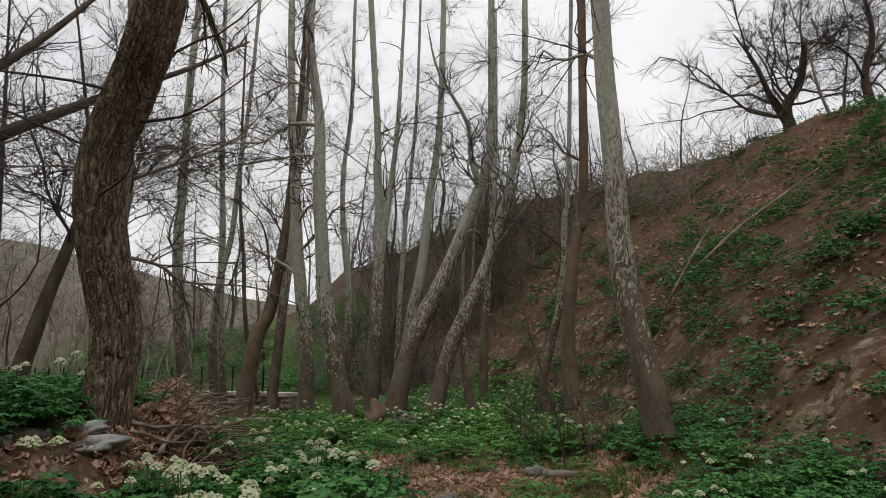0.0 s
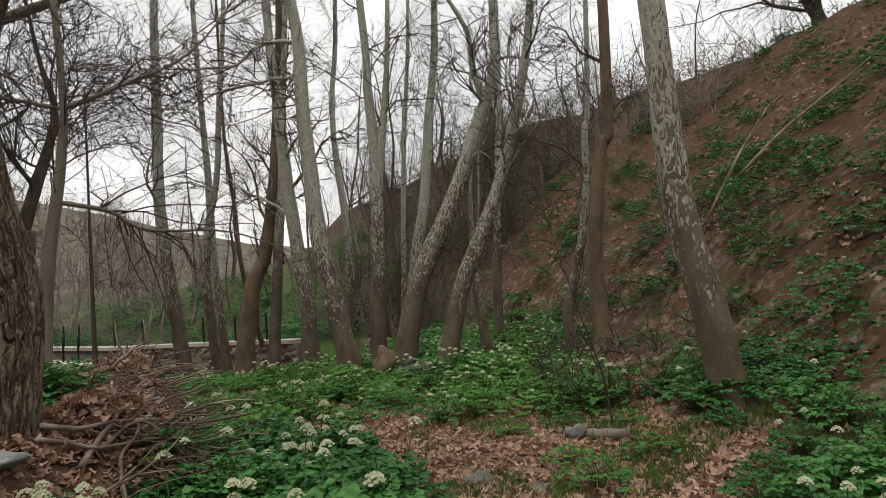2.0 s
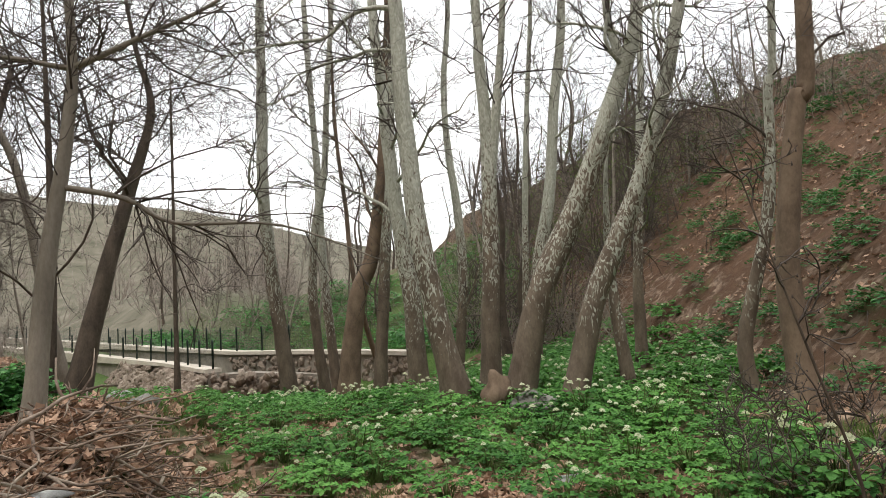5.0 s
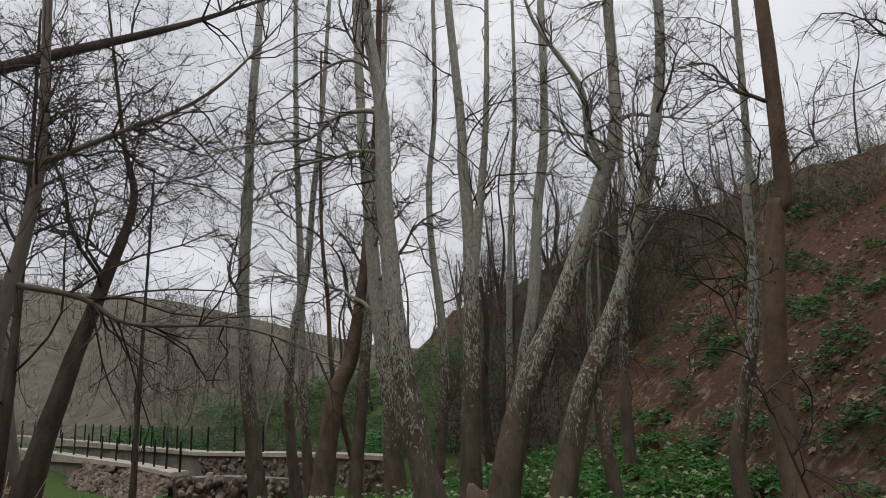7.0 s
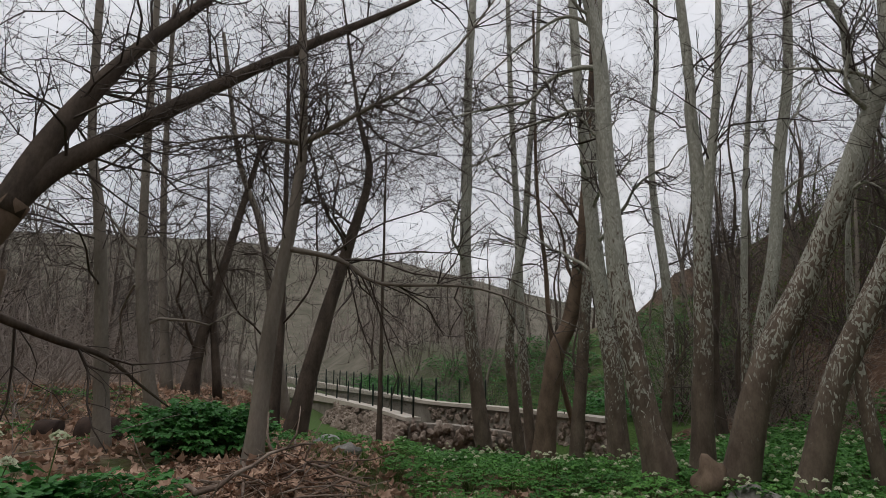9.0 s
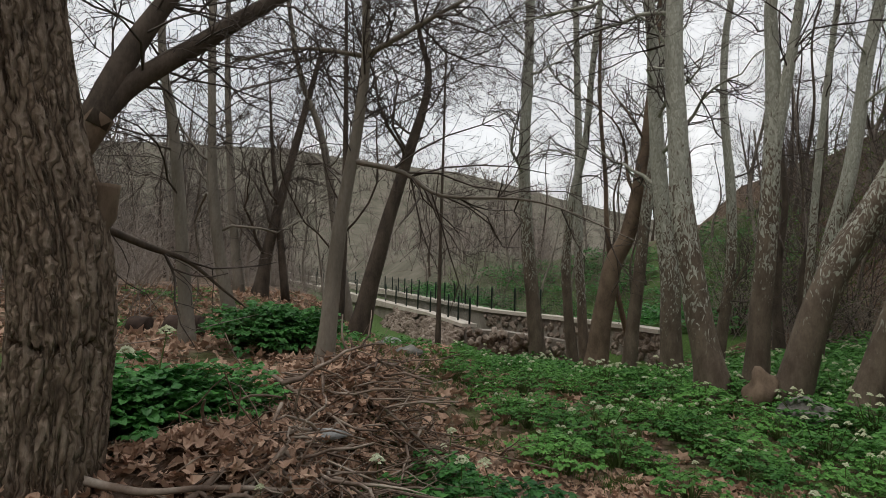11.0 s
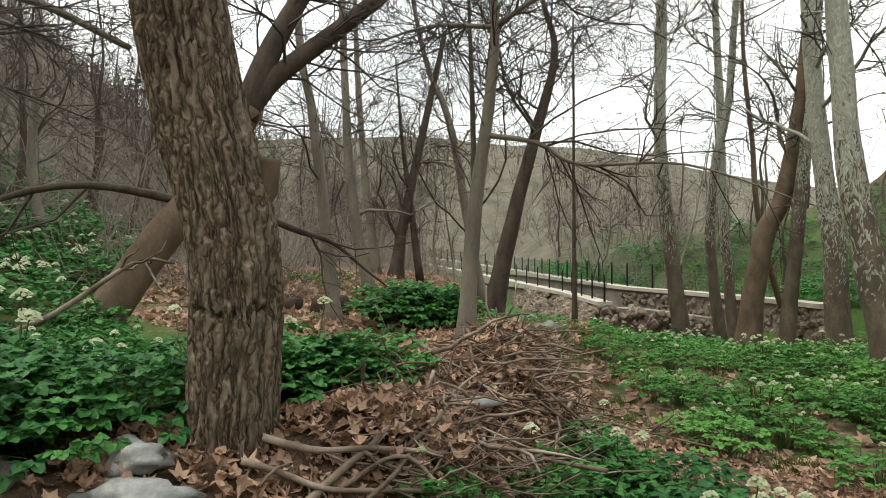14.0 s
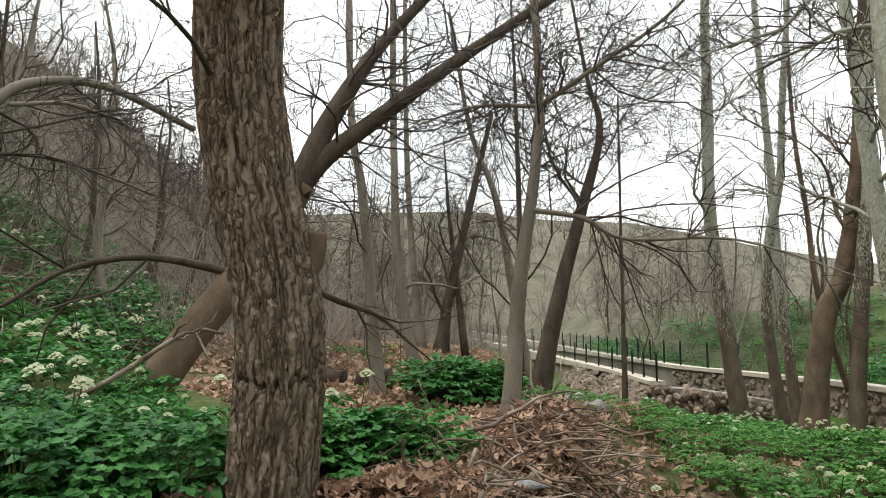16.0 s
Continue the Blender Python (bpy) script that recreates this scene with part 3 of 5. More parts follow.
bare_tree(16, stem(1.55, 12.56, (1.50, 12.57, 0.76), (1.65, 12.54, 1.39), (1.84, 12.50, 2.11), (1.95, 12.48, 2.84), (2.01, 12.47, 3.73), (2.10, 12.44, 4.31), (2.35, 12.3, 8.5)), 0.1, 0.035, "slim crooked plane tree with a pale stem", limbs=5, first=0.5, flare=1.2)
bare_tree(17, stem(1.91, 11.97, (1.89, 11.98, 0.93), (1.90, 11.98, 1.73), (2.00, 11.95, 2.58), (2.14, 11.92, 3.39), (2.27, 11.88, 4.05), (2.5, 11.8, 10.0)), 0.15, 0.07, "straight plane tree with brown bark at the bank's foot", bark=MAT_LEAN, limbs=3, first=0.8, flare=1.4)
bare_tree(18, stem(2.32, 8.25, (2.25, 8.25, 0.46), (2.18, 8.27, 1.12), (2.03, 8.33, 2.05), (1.99, 8.33, 3.46), (1.96, 8.35, 5.7), (2.05, 8.4, 10.5)), 0.185, 0.1, "stout plane tree with a greyish-brown stem", limbs=5, first=0.78, flare=1.3)
# young grey tree on the near bank, with long side branches
bare_tree(19, stem(-4.07, 8.4, (-4.02, 8.45, 1.5), (-3.97, 8.5, 2.2), (-3.89, 8.58, 3.0), (-3.87, 8.6, 3.8), (-4.0, 8.5, 6.3)), 0.085, 0.03, "young smooth grey tree with crooked side branches", bark=MAT_GREY, limbs=12, first=0.5, twig_len=1.2, sprays=15, lift=0.0, limb_len=3.2,
          extra=[([(-3.95, 8.52, 2.55), (-3.55, 8.8, 2.45), (-3.25, 9.0, 2.25), (-2.5, 9.4, 2.2), (-1.75, 9.9, 1.85)], 0.03), ([(-3.87, 8.6, 3.5), (-3.4, 8.8, 3.75), (-2.75, 9.15, 4.2), (-2.2, 9.6, 5.2)], 0.032), ([(-3.87, 8.6, 3.5), (-4.5, 8.3, 3.6), (-5.5, 8.0, 3.5)], 0.025)])
bare_tree(20, stem(-9.05, 13.62, (-8.68, 13.98, 2.4), (-8.36, 14.28, 4.0), (-8.08, 14.5, 5.5), (-8.3, 14.35, 6.8), (-8.6, 13.9, 10.0)), 0.2, 0.012, "leaning dark-barked tree beside the pale rocks", bark=MAT_DARK, limbs=19, first=0.36, sprays=18, depth=1, limb_len=4.6, lift=-0.02, twig_len=1.7, spread=(0.7, 1.3))
bare_tree(21, stem(-9.45, 13.45, (-9.4, 13.5, 1.6), (-9.5, 13.6, 3.2), (-9.7, 13.7, 6.0), (-9.9, 13.7, 9.5)), 0.13, 0.02, "dark twin stem beside a leaning tree", bark=MAT_DARK, limbs=12, first=0.3, limb_len=3.8, lift=0.0)
bare_tree(22, stem(-6.6, 13.2, (-6.6, 13.2, 2.5), (-6.6, 13.2, 5.5)), 0.045, 0.015, "thin dark sapling with sparse side twigs", bark=MAT_DARK, limbs=7, limb_len=1.8, twig_len=0.8)
bare_tree(23, stem(-7.1, 8.87, (-7.17, 8.78, 1.88), (-7.25, 8.64, 3.34), (-7.33, 8.47, 4.59), (-7.45, 8.37, 9.07)), 0.095, 0.038, "slim grey tree behind the big trunk", bark=MAT_GREY, limbs=11, first=0.3, limb_len=3.4, lift=-0.01, spread=(0.8, 1.4))
bare_tree(24, stem(-9.2, 10.9, (-9.4, 10.6, 2.4), (-9.5, 10.5, 4.5), (-9.55, 10.4, 8.5)), 0.12, 0.05, "slim grey tree on the leaf-covered bank", bark=MAT_GREY, limbs=12, first=0.3, limb_len=3.6, lift=-0.01, spread=(0.8, 1.4))
bare_tree(25, stem(-13.7, 14.6, (-13.59, 14.8, 2.29), (-13.24, 15.25, 4.87), (-12.87, 15.7, 7.48)), 0.2, 0.06, "dark forked tree on the leaf-covered slope", bark=MAT_DARK, limbs=8, first=0.25, limb_len=4.0, sprays=16,
          extra=[([(-13.3, 15.16, 0.7), (-13.46, 14.97, 2.75), (-13.6, 14.79, 4.54), (-13.7, 14.65, 6.79)], 0.12)])
bare_tree(26, stem(-14.0, 14.22, (-14.18, 13.96, 3.75), (-14.28, 13.79, 6.71), (-14.35, 13.69, 11.0)), 0.13, 0.05, "slim grey tree on the leaf-covered slope", bark=MAT_GREY, limbs=9, first=0.3, limb_len=3.4, sprays=16)
bare_tree(27, stem(-12.2, 16.4, (-12.66, 15.95, 3.99), (-12.86, 15.71, 5.35), (-13.25, 15.24, 6.99), (-13.7, 14.8, 10.5)), 0.14, 0.05, "leaning grey tree beside the channel's head", bark=MAT_GREY, limbs=9, first=0.25, limb_len=3.6, sprays=16)
DARK_LABEL = "slim leafless woodland tree with fine grey twigs"


def fissured_trunk(pts, r0, r1):
    """Old trunk with long, branching bark ridges and a few open cracks."""
    line = spline(pts, 38)
    n, sides = len(line), 190
    V, F = [], []
    for i, p in enumerate(line):
        f = i / (n - 1)
        d = (line[min(i + 1, n - 1)] - line[max(i - 1, 0)]).normalized()
        s = d.cross(Vector((0.3, 0.9, 0.2))).normalized()
        u = s.cross(d)
        r = r0 + (r1 - r0) * f
        r *= 1 + 0.16 * max(0.0, 1 - i / 22) ** 2
        for k in range(sides):
            a = 2 * math.pi * k / sides
            c, q = math.cos(a), math.sin(a)
            w = Vector((c * 1.2, q * 1.2, p.z * 0.9))
            lump = 0.06 * noise.noise(w * 1.5)
            warp = 0.55 * Vector((noise.noise(w * 3), noise.noise(w * 3 + Vector((9, 1, 3))), 0))
            g1 = Vector((c * 7.5, q * 7.5, p.z * 2.0)) + warp * 1.8
            groove = max(0.0, 1 - abs(noise.noise(g1)) * 8.0)
            cross = max(0.0, 1 - abs(noise.noise(Vector((c * 4, q * 4, p.z * 11)) + warp)) * 9) * 0.22
            fine = noise.noise(Vector((c * 19, q * 19, p.z * 6)))
            jag = 0.05 * noise.noise(Vector((a * 4, 0, 2))) + 0.02 * noise.noise(Vector((a * 13, 0, 5)))
            crack = math.exp(-((p.z + base_shift - 1.31 - jag) / 0.008) ** 2) * (1 if noise.noise(Vector((a * 2.1, 4, 0))) > 0.0 else 0)
            deep = max(0.0, 1 - abs(noise.noise(Vector((c * 3.1, q * 3.1, p.z * 0.9)) + warp)) * 9)
            dep = 0.018 * max(groove, cross) + 0.014 * deep + 0.028 * crack
            V.append(p + (s * c + u * q) * (r * (1 + lump) + 0.012 - dep + 0.005 * fine))
    for i in range(n - 1):
        for k in range(sides):
            a, b = i * sides + k, i * sides + (k + 1) % sides
            F.append((a, b, b + sides, a + sides))
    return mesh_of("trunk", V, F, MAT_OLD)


base_shift = ground(-2.15, 5.53)


def big_tree():
    base = Vector((-2.15, 5.53, ground(-2.15, 5.53)))
    root = empty("old_tree", base)
    rng = random.Random(77)
    pts = [(-2.15, 5.53, base.z - 0.25), (-2.14, 5.55, 1.05), (-2.12, 5.55, 1.4), (-2.14, 5.53, 1.65), (-2.19, 5.45, 2.0), (-2.21, 5.38, 2.4), (-2.16, 5.35, 2.75), (-1.93, 5.25, 3.2), (-1.72, 5.1, 3.6), (-1.4, 5.0, 5.0)]
    loc = [Vector(p) - base for p in pts]
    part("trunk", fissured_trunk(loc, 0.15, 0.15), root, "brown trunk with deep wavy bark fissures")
    # sawn stub of a lost limb
    V, F = [], []
    c = Vector((-2.085, 5.635, 1.84)) - base
    tube(V, F, [c + Vector((-0.06, -0.09, -0.34)), c + Vector((-0.03, -0.04, -0.2)), c + Vector((0, 0, -0.1)), c + Vector((0, 0.008, -0.015)), c + Vector((0, 0.008, 0))], [0.02, 0.05, 0.058, 0.056, 0.06], 14, 0.1)
    part("sawn_stub", mesh_of("sawn_stub", V, F, MAT_LEAN), root, "sawn stub of a lost limb")
    TV, TF, B = [], [], []
    for a, ln, h in ((0.4, 2.6, 4.0), (2.0, 3.0, 4.3), (3.3, 2.6, 4.6), (4.4, 3.0, 4.2), (5.5, 2.6, 4.8), (1.2, 2.4, 4.9)):
        f = Vector((-1.72 + (h - 3.6) * 0.2, 5.1 - (h - 3.6) * 0.07, h)) - base
        q = wander(rng, f, Vector((math.cos(a), math.sin(a), 0.55)), ln, 9, 0.14, 0.0)
        LV, LF = [], []
        tube(LV, LF, q, [0.075 * (1 - 0.85 * j / 9) for j in range(10)], 7, 0.1)
        part("limb", mesh_of("limb", LV, LF, MAT_ROUGH), root)
        twig_spray(rng, TV, TF, B, q, 0.03, 9, 1.3, 1, -0.03, 0.24)
    for a, h, ln in ((-0.3, 2.35, 1.0), (0.5, 2.9, 1.1), (0.2, 3.3, 1.2), (-0.9, 3.0, 1.0), (3.4, 3.1, 1.6), (3.9, 2.7, 1.3)):
        x = -2.2 if h < 2.8 else -2.0 + (h - 2.8) * 0.4
        f = Vector((x, 5.3, h)) - base
        q = wander(rng, f, Vector((math.cos(a), math.sin(a) - 0.3, 0.25)), ln, 7, 0.2, 0.02)
        tube(TV, TF, q, [0.012 * (1 - 0.75 * j / 7) for j in range(8)], 4, 0, False)
        twig_spray(rng, TV, TF, B, q, 0.01, 5, 0.6, 0, 0.02, 0.25)
    buds(TV, TF, B, 0.01)
    part("twig_spray", mesh_of("twig_spray", TV, TF, MAT_TWIG), root, "thin bare shoots")["kind"] = "stuff"
    tagged(root, "old tree with deeply fissured brown bark and a sawn stub", "tree")


big_tree()
# leaning tree behind it, forking into two dark limbs
bare_tree(40, stem(-6.25, 5.75, (-6.12, 6.3, 1.45), (-6.0, 6.63, 1.93), (-5.88, 6.95, 2.5), (-5.78, 7.16, 2.92)), 0.185, 0.14, "leaning scaly brown tree forking into two dark limbs", bark=MAT_LEAN, limbs=0, name="leaning_tree", group="", flare=1.1, sprays=18, depth=1, twig_len=1.5, lift=0.0, limb_bark=MAT_DARK,
          extra=[([(-5.8, 7.1, 2.8), (-5.68, 7.38, 3.22), (-5.41, 7.9, 3.72), (-5.08, 8.4, 4.2), (-4.6, 9.2, 4.9), (-4.0, 10.3, 5.8), (-3.5, 11.4, 6.8)], 0.125), ([(-5.8, 7.1, 2.8), (-5.71, 7.33, 3.45), (-5.57, 7.6, 4.03), (-5.42, 7.87, 4.5), (-5.1, 8.6, 5.5), (-4.7, 9.4, 6.8)], 0.15),
                 ([(-6.0, 6.6, 2.0), (-6.05, 5.84, 2.1), (-6.08, 5.21, 1.95), (-6.1, 4.78, 1.63), (-6.2, 4.4, 1.5)], 0.045), ([(-5.95, 6.8, 2.1), (-6.02, 7.72, 1.77), (-6.02, 8.21, 1.62), (-6.02, 8.64, 1.32), (-6.0, 9.1, 1.0)], 0.045)])
bare_tree(41, stem(-5.75, 3.5, (-5.85, 3.87, 2.0), (-5.93, 4.27, 2.72), (-5.98, 4.57, 3.22), (-6.04, 4.85, 3.5), (-6.12, 5.4, 3.62), (-6.2, 6.2, 3.4)), 0.075, 0.03, "bowed grey tree arching over the undergrowth", bark=MAT_GREY, limbs=6, first=0.4, name="leaning_tree", group="", twig_len=1.0,
          extra=[([(-5.89, 4.4, 2.78), (-5.91, 4.95, 2.85), (-5.92, 5.44, 2.76), (-5.95, 6.26, 2.5)], 0.022), ([(-5.95, 4.7, 3.25), (-5.9, 5.2, 3.33), (-5.88, 5.9, 3.1)], 0.025)])


def crooked_branch(seed, pts, r, label):
    V, F = [], []
    o = Vector(pts[0])
    q = spline([Vector(p) - o for p in pts], 6)
    tube(V, F, q, [r * (1 - 0.7 * j / (len(q) - 1)) for j in range(len(q))], 7, 0.2)
    rng = random.Random(seed)
    for _ in range(5):
        i = rng.randrange(2, len(q) - 2)
        s = wander(rng, q[i], side_way(rng, (q[i + 1] - q[i]).normalized(), 0.8), rng.uniform(0.15, 0.5), 4, 0.25, 0)
        tube(V, F, s, [r * 0.35 * (1 - 0.7 * j / 4) for j in range(5)], 4)
    ob = new("fallen_branch", mesh_of("fallen_branch", V, F, MAT_STICK))
    ob.location = o
    return tagged(ob, label, "branch", "fallen branches")


# ---------------------------------------------------------------- woodland beyond
def wood_variants():
    out = []
    for k in range(6):
        rng = random.Random(300 + k)
        h = rng.uniform(5.5, 9.0)
        x = y = 0.0
        pts = [(0, 0, 0)]
        for i in range(1, 5):
            x, y = x + rng.gauss(0, 0.22), y + rng.gauss(0, 0.22)
            pts.append((x, y, h * i / 4))
        t = bare_tree(310 + k, pts, rng.uniform(0.06, 0.11), 0.02, DARK_LABEL, bark=(MAT_WOOD, MAT_GREY, MAT_DARK)[k % 3], limbs=12, first=0.18, limb_len=h * 0.38, sprays=4, depth=1, lift=0.07, twig_len=1.1, group="woodland trees", spread=(0.5, 0.9), sides=7)
        out.append(t)
    return out


WOOD = wood_variants()
wrng = random.Random(9)


def open_ground(x, y):
    """The open leafy slope between the near bank and the channel."""
    az = math.atan2(-x, y - 5)
    return 0.3 < az < 1.1 and math.hypot(x, y - 5) < 30 and (x + 12.2) * 0.5 + (y - 22.3) * 0.866 < 5


def channel_clear(x, y):
    """Off the walled channel, which runs between two lines."""
    u = (x + 12.2) * 0.5 + (y - 22.3) * 0.866
    if x < -9 and y > 25 and 0 < u < 9:
        return False
    return not (-1.2 < u < 4.6 and x < -3.5 and y > 20) and not open_ground(x, y)


spots = []
for _ in range(4000):
    if len(spots) >= 165:
        break
    az = radians(wrng.uniform(18, 112) if len(spots) < 90 else wrng.uniform(22, 78))
    r = wrng.uniform(11, 62) if len(spots) < 90 else wrng.uniform(24, 60)
    x, y = -r * math.sin(az), 5 + r * math.cos(az)
    s, _a = foot_side(x, y)
    if s > 9 or not channel_clear(x, y) or (r < 15 and az < 1.2) or (y > 14 and -9 > x > -14 and y < 22):
        continue
    if r < 19 and az < 1.0:
        continue
    if any((x - p) ** 2 + (y - q) ** 2 < 2.0 for p, q in spots):
        continue
    spots.append((x, y))
for _ in range(400):
    if len(spots) >= 185:
        break
    # scrub trees behind the flowery flat, under the steep bank
    x, y = wrng.uniform(-7, 1.0), wrng.uniform(22.5, 36)
    s, _a = foot_side(x, y)
    if s > 8 or not channel_clear(x, y):
        continue
    spots.append((x, y))
for k, (x, y) in enumerate(spots):
    m = pose(x, y, ground(x, y) - 0.1, wrng.gauss(0, 4), wrng.gauss(0, 4), wrng.uniform(0, 360))
    sc = wrng.uniform(0.75, 1.25)
    src = WOOD[k % 6]
    if k < 6:
        src.matrix_basis = m
    else:
        copy_thing(src, m @ Matrix.Scale(sc, 4))
# trees on the brow of the steep bank
for k, (x, y, sc) in enumerate(((11.6, 20.5, 0.95), (12.6, 21.6, 0.8), (9.2, 27.5, 0.5), (8.2, 30.5, 0.55), (6.6, 33.5, 0.6), (5.4, 35.5, 0.65), (4.0, 36.5, 0.7), (2.6, 37.0, 0.7), (12.8, 17.0, 0.6), (7.0, 31.5, 0.5), (1.5, 37.5, 0.8))):
    t = copy_thing(WOOD[k % 6], pose(x, y, ground(x, y) - 0.1, wrng.gauss(0, 7), wrng.gauss(0, 7), wrng.uniform(0, 360)) @ Matrix.Scale(sc * (1.15 if x < 10 else 0.75), 4))
    tagged(t, "dark gnarled bare tree on the brow of the bank", "tree", "trees on the brow")
end_rng = random.Random(52)
made = 0
while made < 26:
    x, y = end_rng.uniform(-9, 5.5), end_rng.uniform(22, 40)
    if not 3.5 < foot_side(x, y)[0] < 11 or (x > 1 and y < 27):
        continue
    t = copy_thing(WOOD[made % 6], pose(x, y, ground(x, y) - 0.1, end_rng.gauss(0, 6), end_rng.gauss(0, 6), end_rng.uniform(0, 360)) @ Matrix.Scale(end_rng.uniform(0.45, 0.8), 4))
    tagged(t, "slim bare tree on the scrubby end of the bank", "tree", "trees on the brow")
    made += 1
BROW = "dark gnarled bare tree spreading on the brow of the bank"
bare_tree(70, stem(11.3, 22.4, (11.2, 22.4, ground(11.3, 22.4) + 1.0), (11.7, 22.3, ground(11.3, 22.4) + 1.9), (12.0, 22.2, ground(11.3, 22.4) + 3.4)), 0.24, 0.09, BROW, bark=MAT_DARK, limbs=22, first=0.2, limb_len=5.4, sprays=22, twig_len=1.5, spread=(0.8, 1.4), group="trees on the brow",
          extra=[([(11.25, 22.4, ground(11.3, 22.4) + 0.3), (10.7, 22.3, ground(11.3, 22.4) + 1.3), (10.2, 22.2, ground(11.3, 22.4) + 2.6), (9.5, 22.0, ground(11.3, 22.4) + 3.6)], 0.15)])
bare_tree(71, stem(12.9, 20.6, (12.8, 20.6, ground(12.9, 20.6) + 1.2), (13.2, 20.6, ground(12.9, 20.6) + 2.6), (13.1, 20.6, ground(12.9, 20.6) + 4.2)), 0.17, 0.05, BROW, bark=MAT_DARK, limbs=20, first=0.2, limb_len=4.6, sprays=20, twig_len=1.4, spread=(0.7, 1.3), group="trees on the brow")
# dead broken stems in the thicket
bare_tree(50, stem(-2.7, 20.9, (-2.75, 20.9, 1.8), (-2.6, 20.9, 3.4), (-2.7, 20.9, 4.7)), 0.13, 0.05, "dead dark stem with a jagged broken top", bark=MAT_DARK, limbs=5, limb_len=1.3, name="dead_stem", category="dead tree", group="dead stems", twig_len=0.6, sprays=3)
bare_tree(51, stem(-2.2, 21.2, (-2.3, 21.2, 1.6), (-2.0, 21.2, 3.2), (-1.9, 21.2, 4.2)), 0.11, 0.05, "dead dark stem with a jagged broken top", bark=MAT_DARK, limbs=5, limb_len=1.2, name="dead_stem", category="dead tree", group="dead stems", twig_len=0.6, sprays=3)


def far_wood():
    """Leafless scrub wood over the far hillsides, too many stems to count."""
    rng = random.Random(4)
    V, F = [], []
    made = 0
    while made < 3200:
        az = radians(rng.uniform(15, 125))
        r = 40 + 150 * rng.random() ** 1.3
        x, y = -r * math.sin(az), 5 + r * math.cos(az)
        s, _b = foot_side(x, y)
        if (s > 4 and az < 0.5) or not channel_clear(x, y):
            continue
        made += 1
        p = Vector((x, y, ground(x, y, False) - 0.2))
        h = rng.uniform(1.8, 5.2)
        q = wander(rng, p, Vector((rng.gauss(0, 0.28), rng.gauss(0, 0.28), 1)), h, 3, 0.16, 0.1)
        w = 0.018 + r * 0.00026
        tube(V, F, q, [w * 1.3, w * 1.0, w * 0.7, w * 0.3], 3, 0, False)
        for _ in range(9):
            i = rng.randrange(0, 4)
            b = wander(rng, q[i], Vector((rng.gauss(0, 0.8), rng.gauss(0, 0.8), 0.6)), h * rng.uniform(0.25, 0.6), 2, 0.3, 0.1)
            tube(V, F, b, [w * 0.7, w * 0.5, w * 0.2], 3, 0, False)
    return tagged(new("far_wood", mesh_of("far_wood", V, F, MAT_FARWOOD)), "leafless grey-brown scrub wood on far hillsides", "woodland", kind="stuff")


far_wood()


def thicket():
    """Tangle of thin bare stems filling the middle distance."""
    rng = random.Random(44)
    V, F = [], []
    made = 0
    while made < 560:
        if made % 14 == 0:
            x, y = rng.uniform(-6, 0.0), rng.uniform(21, 33)
            if foot_side(x, y)[0] > 5:
                continue
        else:
            az = radians(rng.uniform(22, 112))
            r = rng.uniform(11, 46)
            x, y = -r * math.sin(az), 5 + r * math.cos(az)
            if r < 22 and az < 0.95:
                continue
        if not channel_clear(x, y):
            continue
        made += 1
        p = Vector((x, y, ground(x, y, False) - 0.1))
        h = rng.uniform(1.4, 4.2)
        for _ in range(7):
            q = wander(rng, p + Vector((rng.gauss(0, 0.25), rng.gauss(0, 0.25), 0)), Vector((rng.gauss(0, 0.55), rng.gauss(0, 0.55), 1)), h * rng.uniform(0.6, 1.2), 5, 0.24, -0.02)
            w = rng.uniform(0.007, 0.014)
            tube(V, F, q, [w * (1 - 0.14 * j) for j in range(6)], 3, 0, False)
            for _b in range(5):
                s = wander(rng, q[rng.randrange(1, 6)], Vector((rng.gauss(0, 0.8), rng.gauss(0, 0.8), 0.5)), h * rng.uniform(0.2, 0.5), 3, 0.32, 0.0)
                tube(V, F, s, [w * 0.6, w * 0.5, w * 0.4, w * 0.25], 3, 0, False)
    return tagged(new("thicket", mesh_of("thicket", V, F, MAT_FARWOOD)), "tangled thicket of thin bare stems", "thicket", kind="stuff")


thicket()


def brow_scrub():
    """Bare scrub along the brow of the steep bank."""
    rng = random.Random(46)
    V, F = [], []
    made = 0
    while made < 230:
        x, y = rng.uniform(-3, 12), rng.uniform(21, 40)
        s, _a = foot_side(x, y)
        if not 6.5 < s < 14:
            continue
        made += 1
        p = Vector((x, y, ground(x, y) - 0.1))
        h = rng.uniform(0.7, 2.6)
        for _ in range(5):
            q = wander(rng, p + Vector((rng.gauss(0, 0.2), rng.gauss(0, 0.2), 0)), Vector((rng.gauss(0, 0.5), rng.gauss(0, 0.5), 1)), h * rng.uniform(0.6, 1.2), 4, 0.24, 0.0)
            w = rng.uniform(0.008, 0.016)
            tube(V, F, q, [w * (1 - 0.17 * j) for j in range(5)], 3, 0, False)
            for _b in range(4):
                t = wander(rng, q[rng.randrange(1, 5)], Vector((rng.gauss(0, 0.8), rng.gauss(0, 0.8), 0.6)), h * rng.uniform(0.2, 0.5), 2, 0.3, 0.0)
                tube(V, F, t, [w * 0.6, w * 0.5, w * 0.3], 3, 0, False)
    return tagged(new("brow_scrub", mesh_of("brow_scrub", V, F, MAT_WOOD)), "bare grey scrub along the brow of the bank", "scrub", kind="stuff")


brow_scrub()


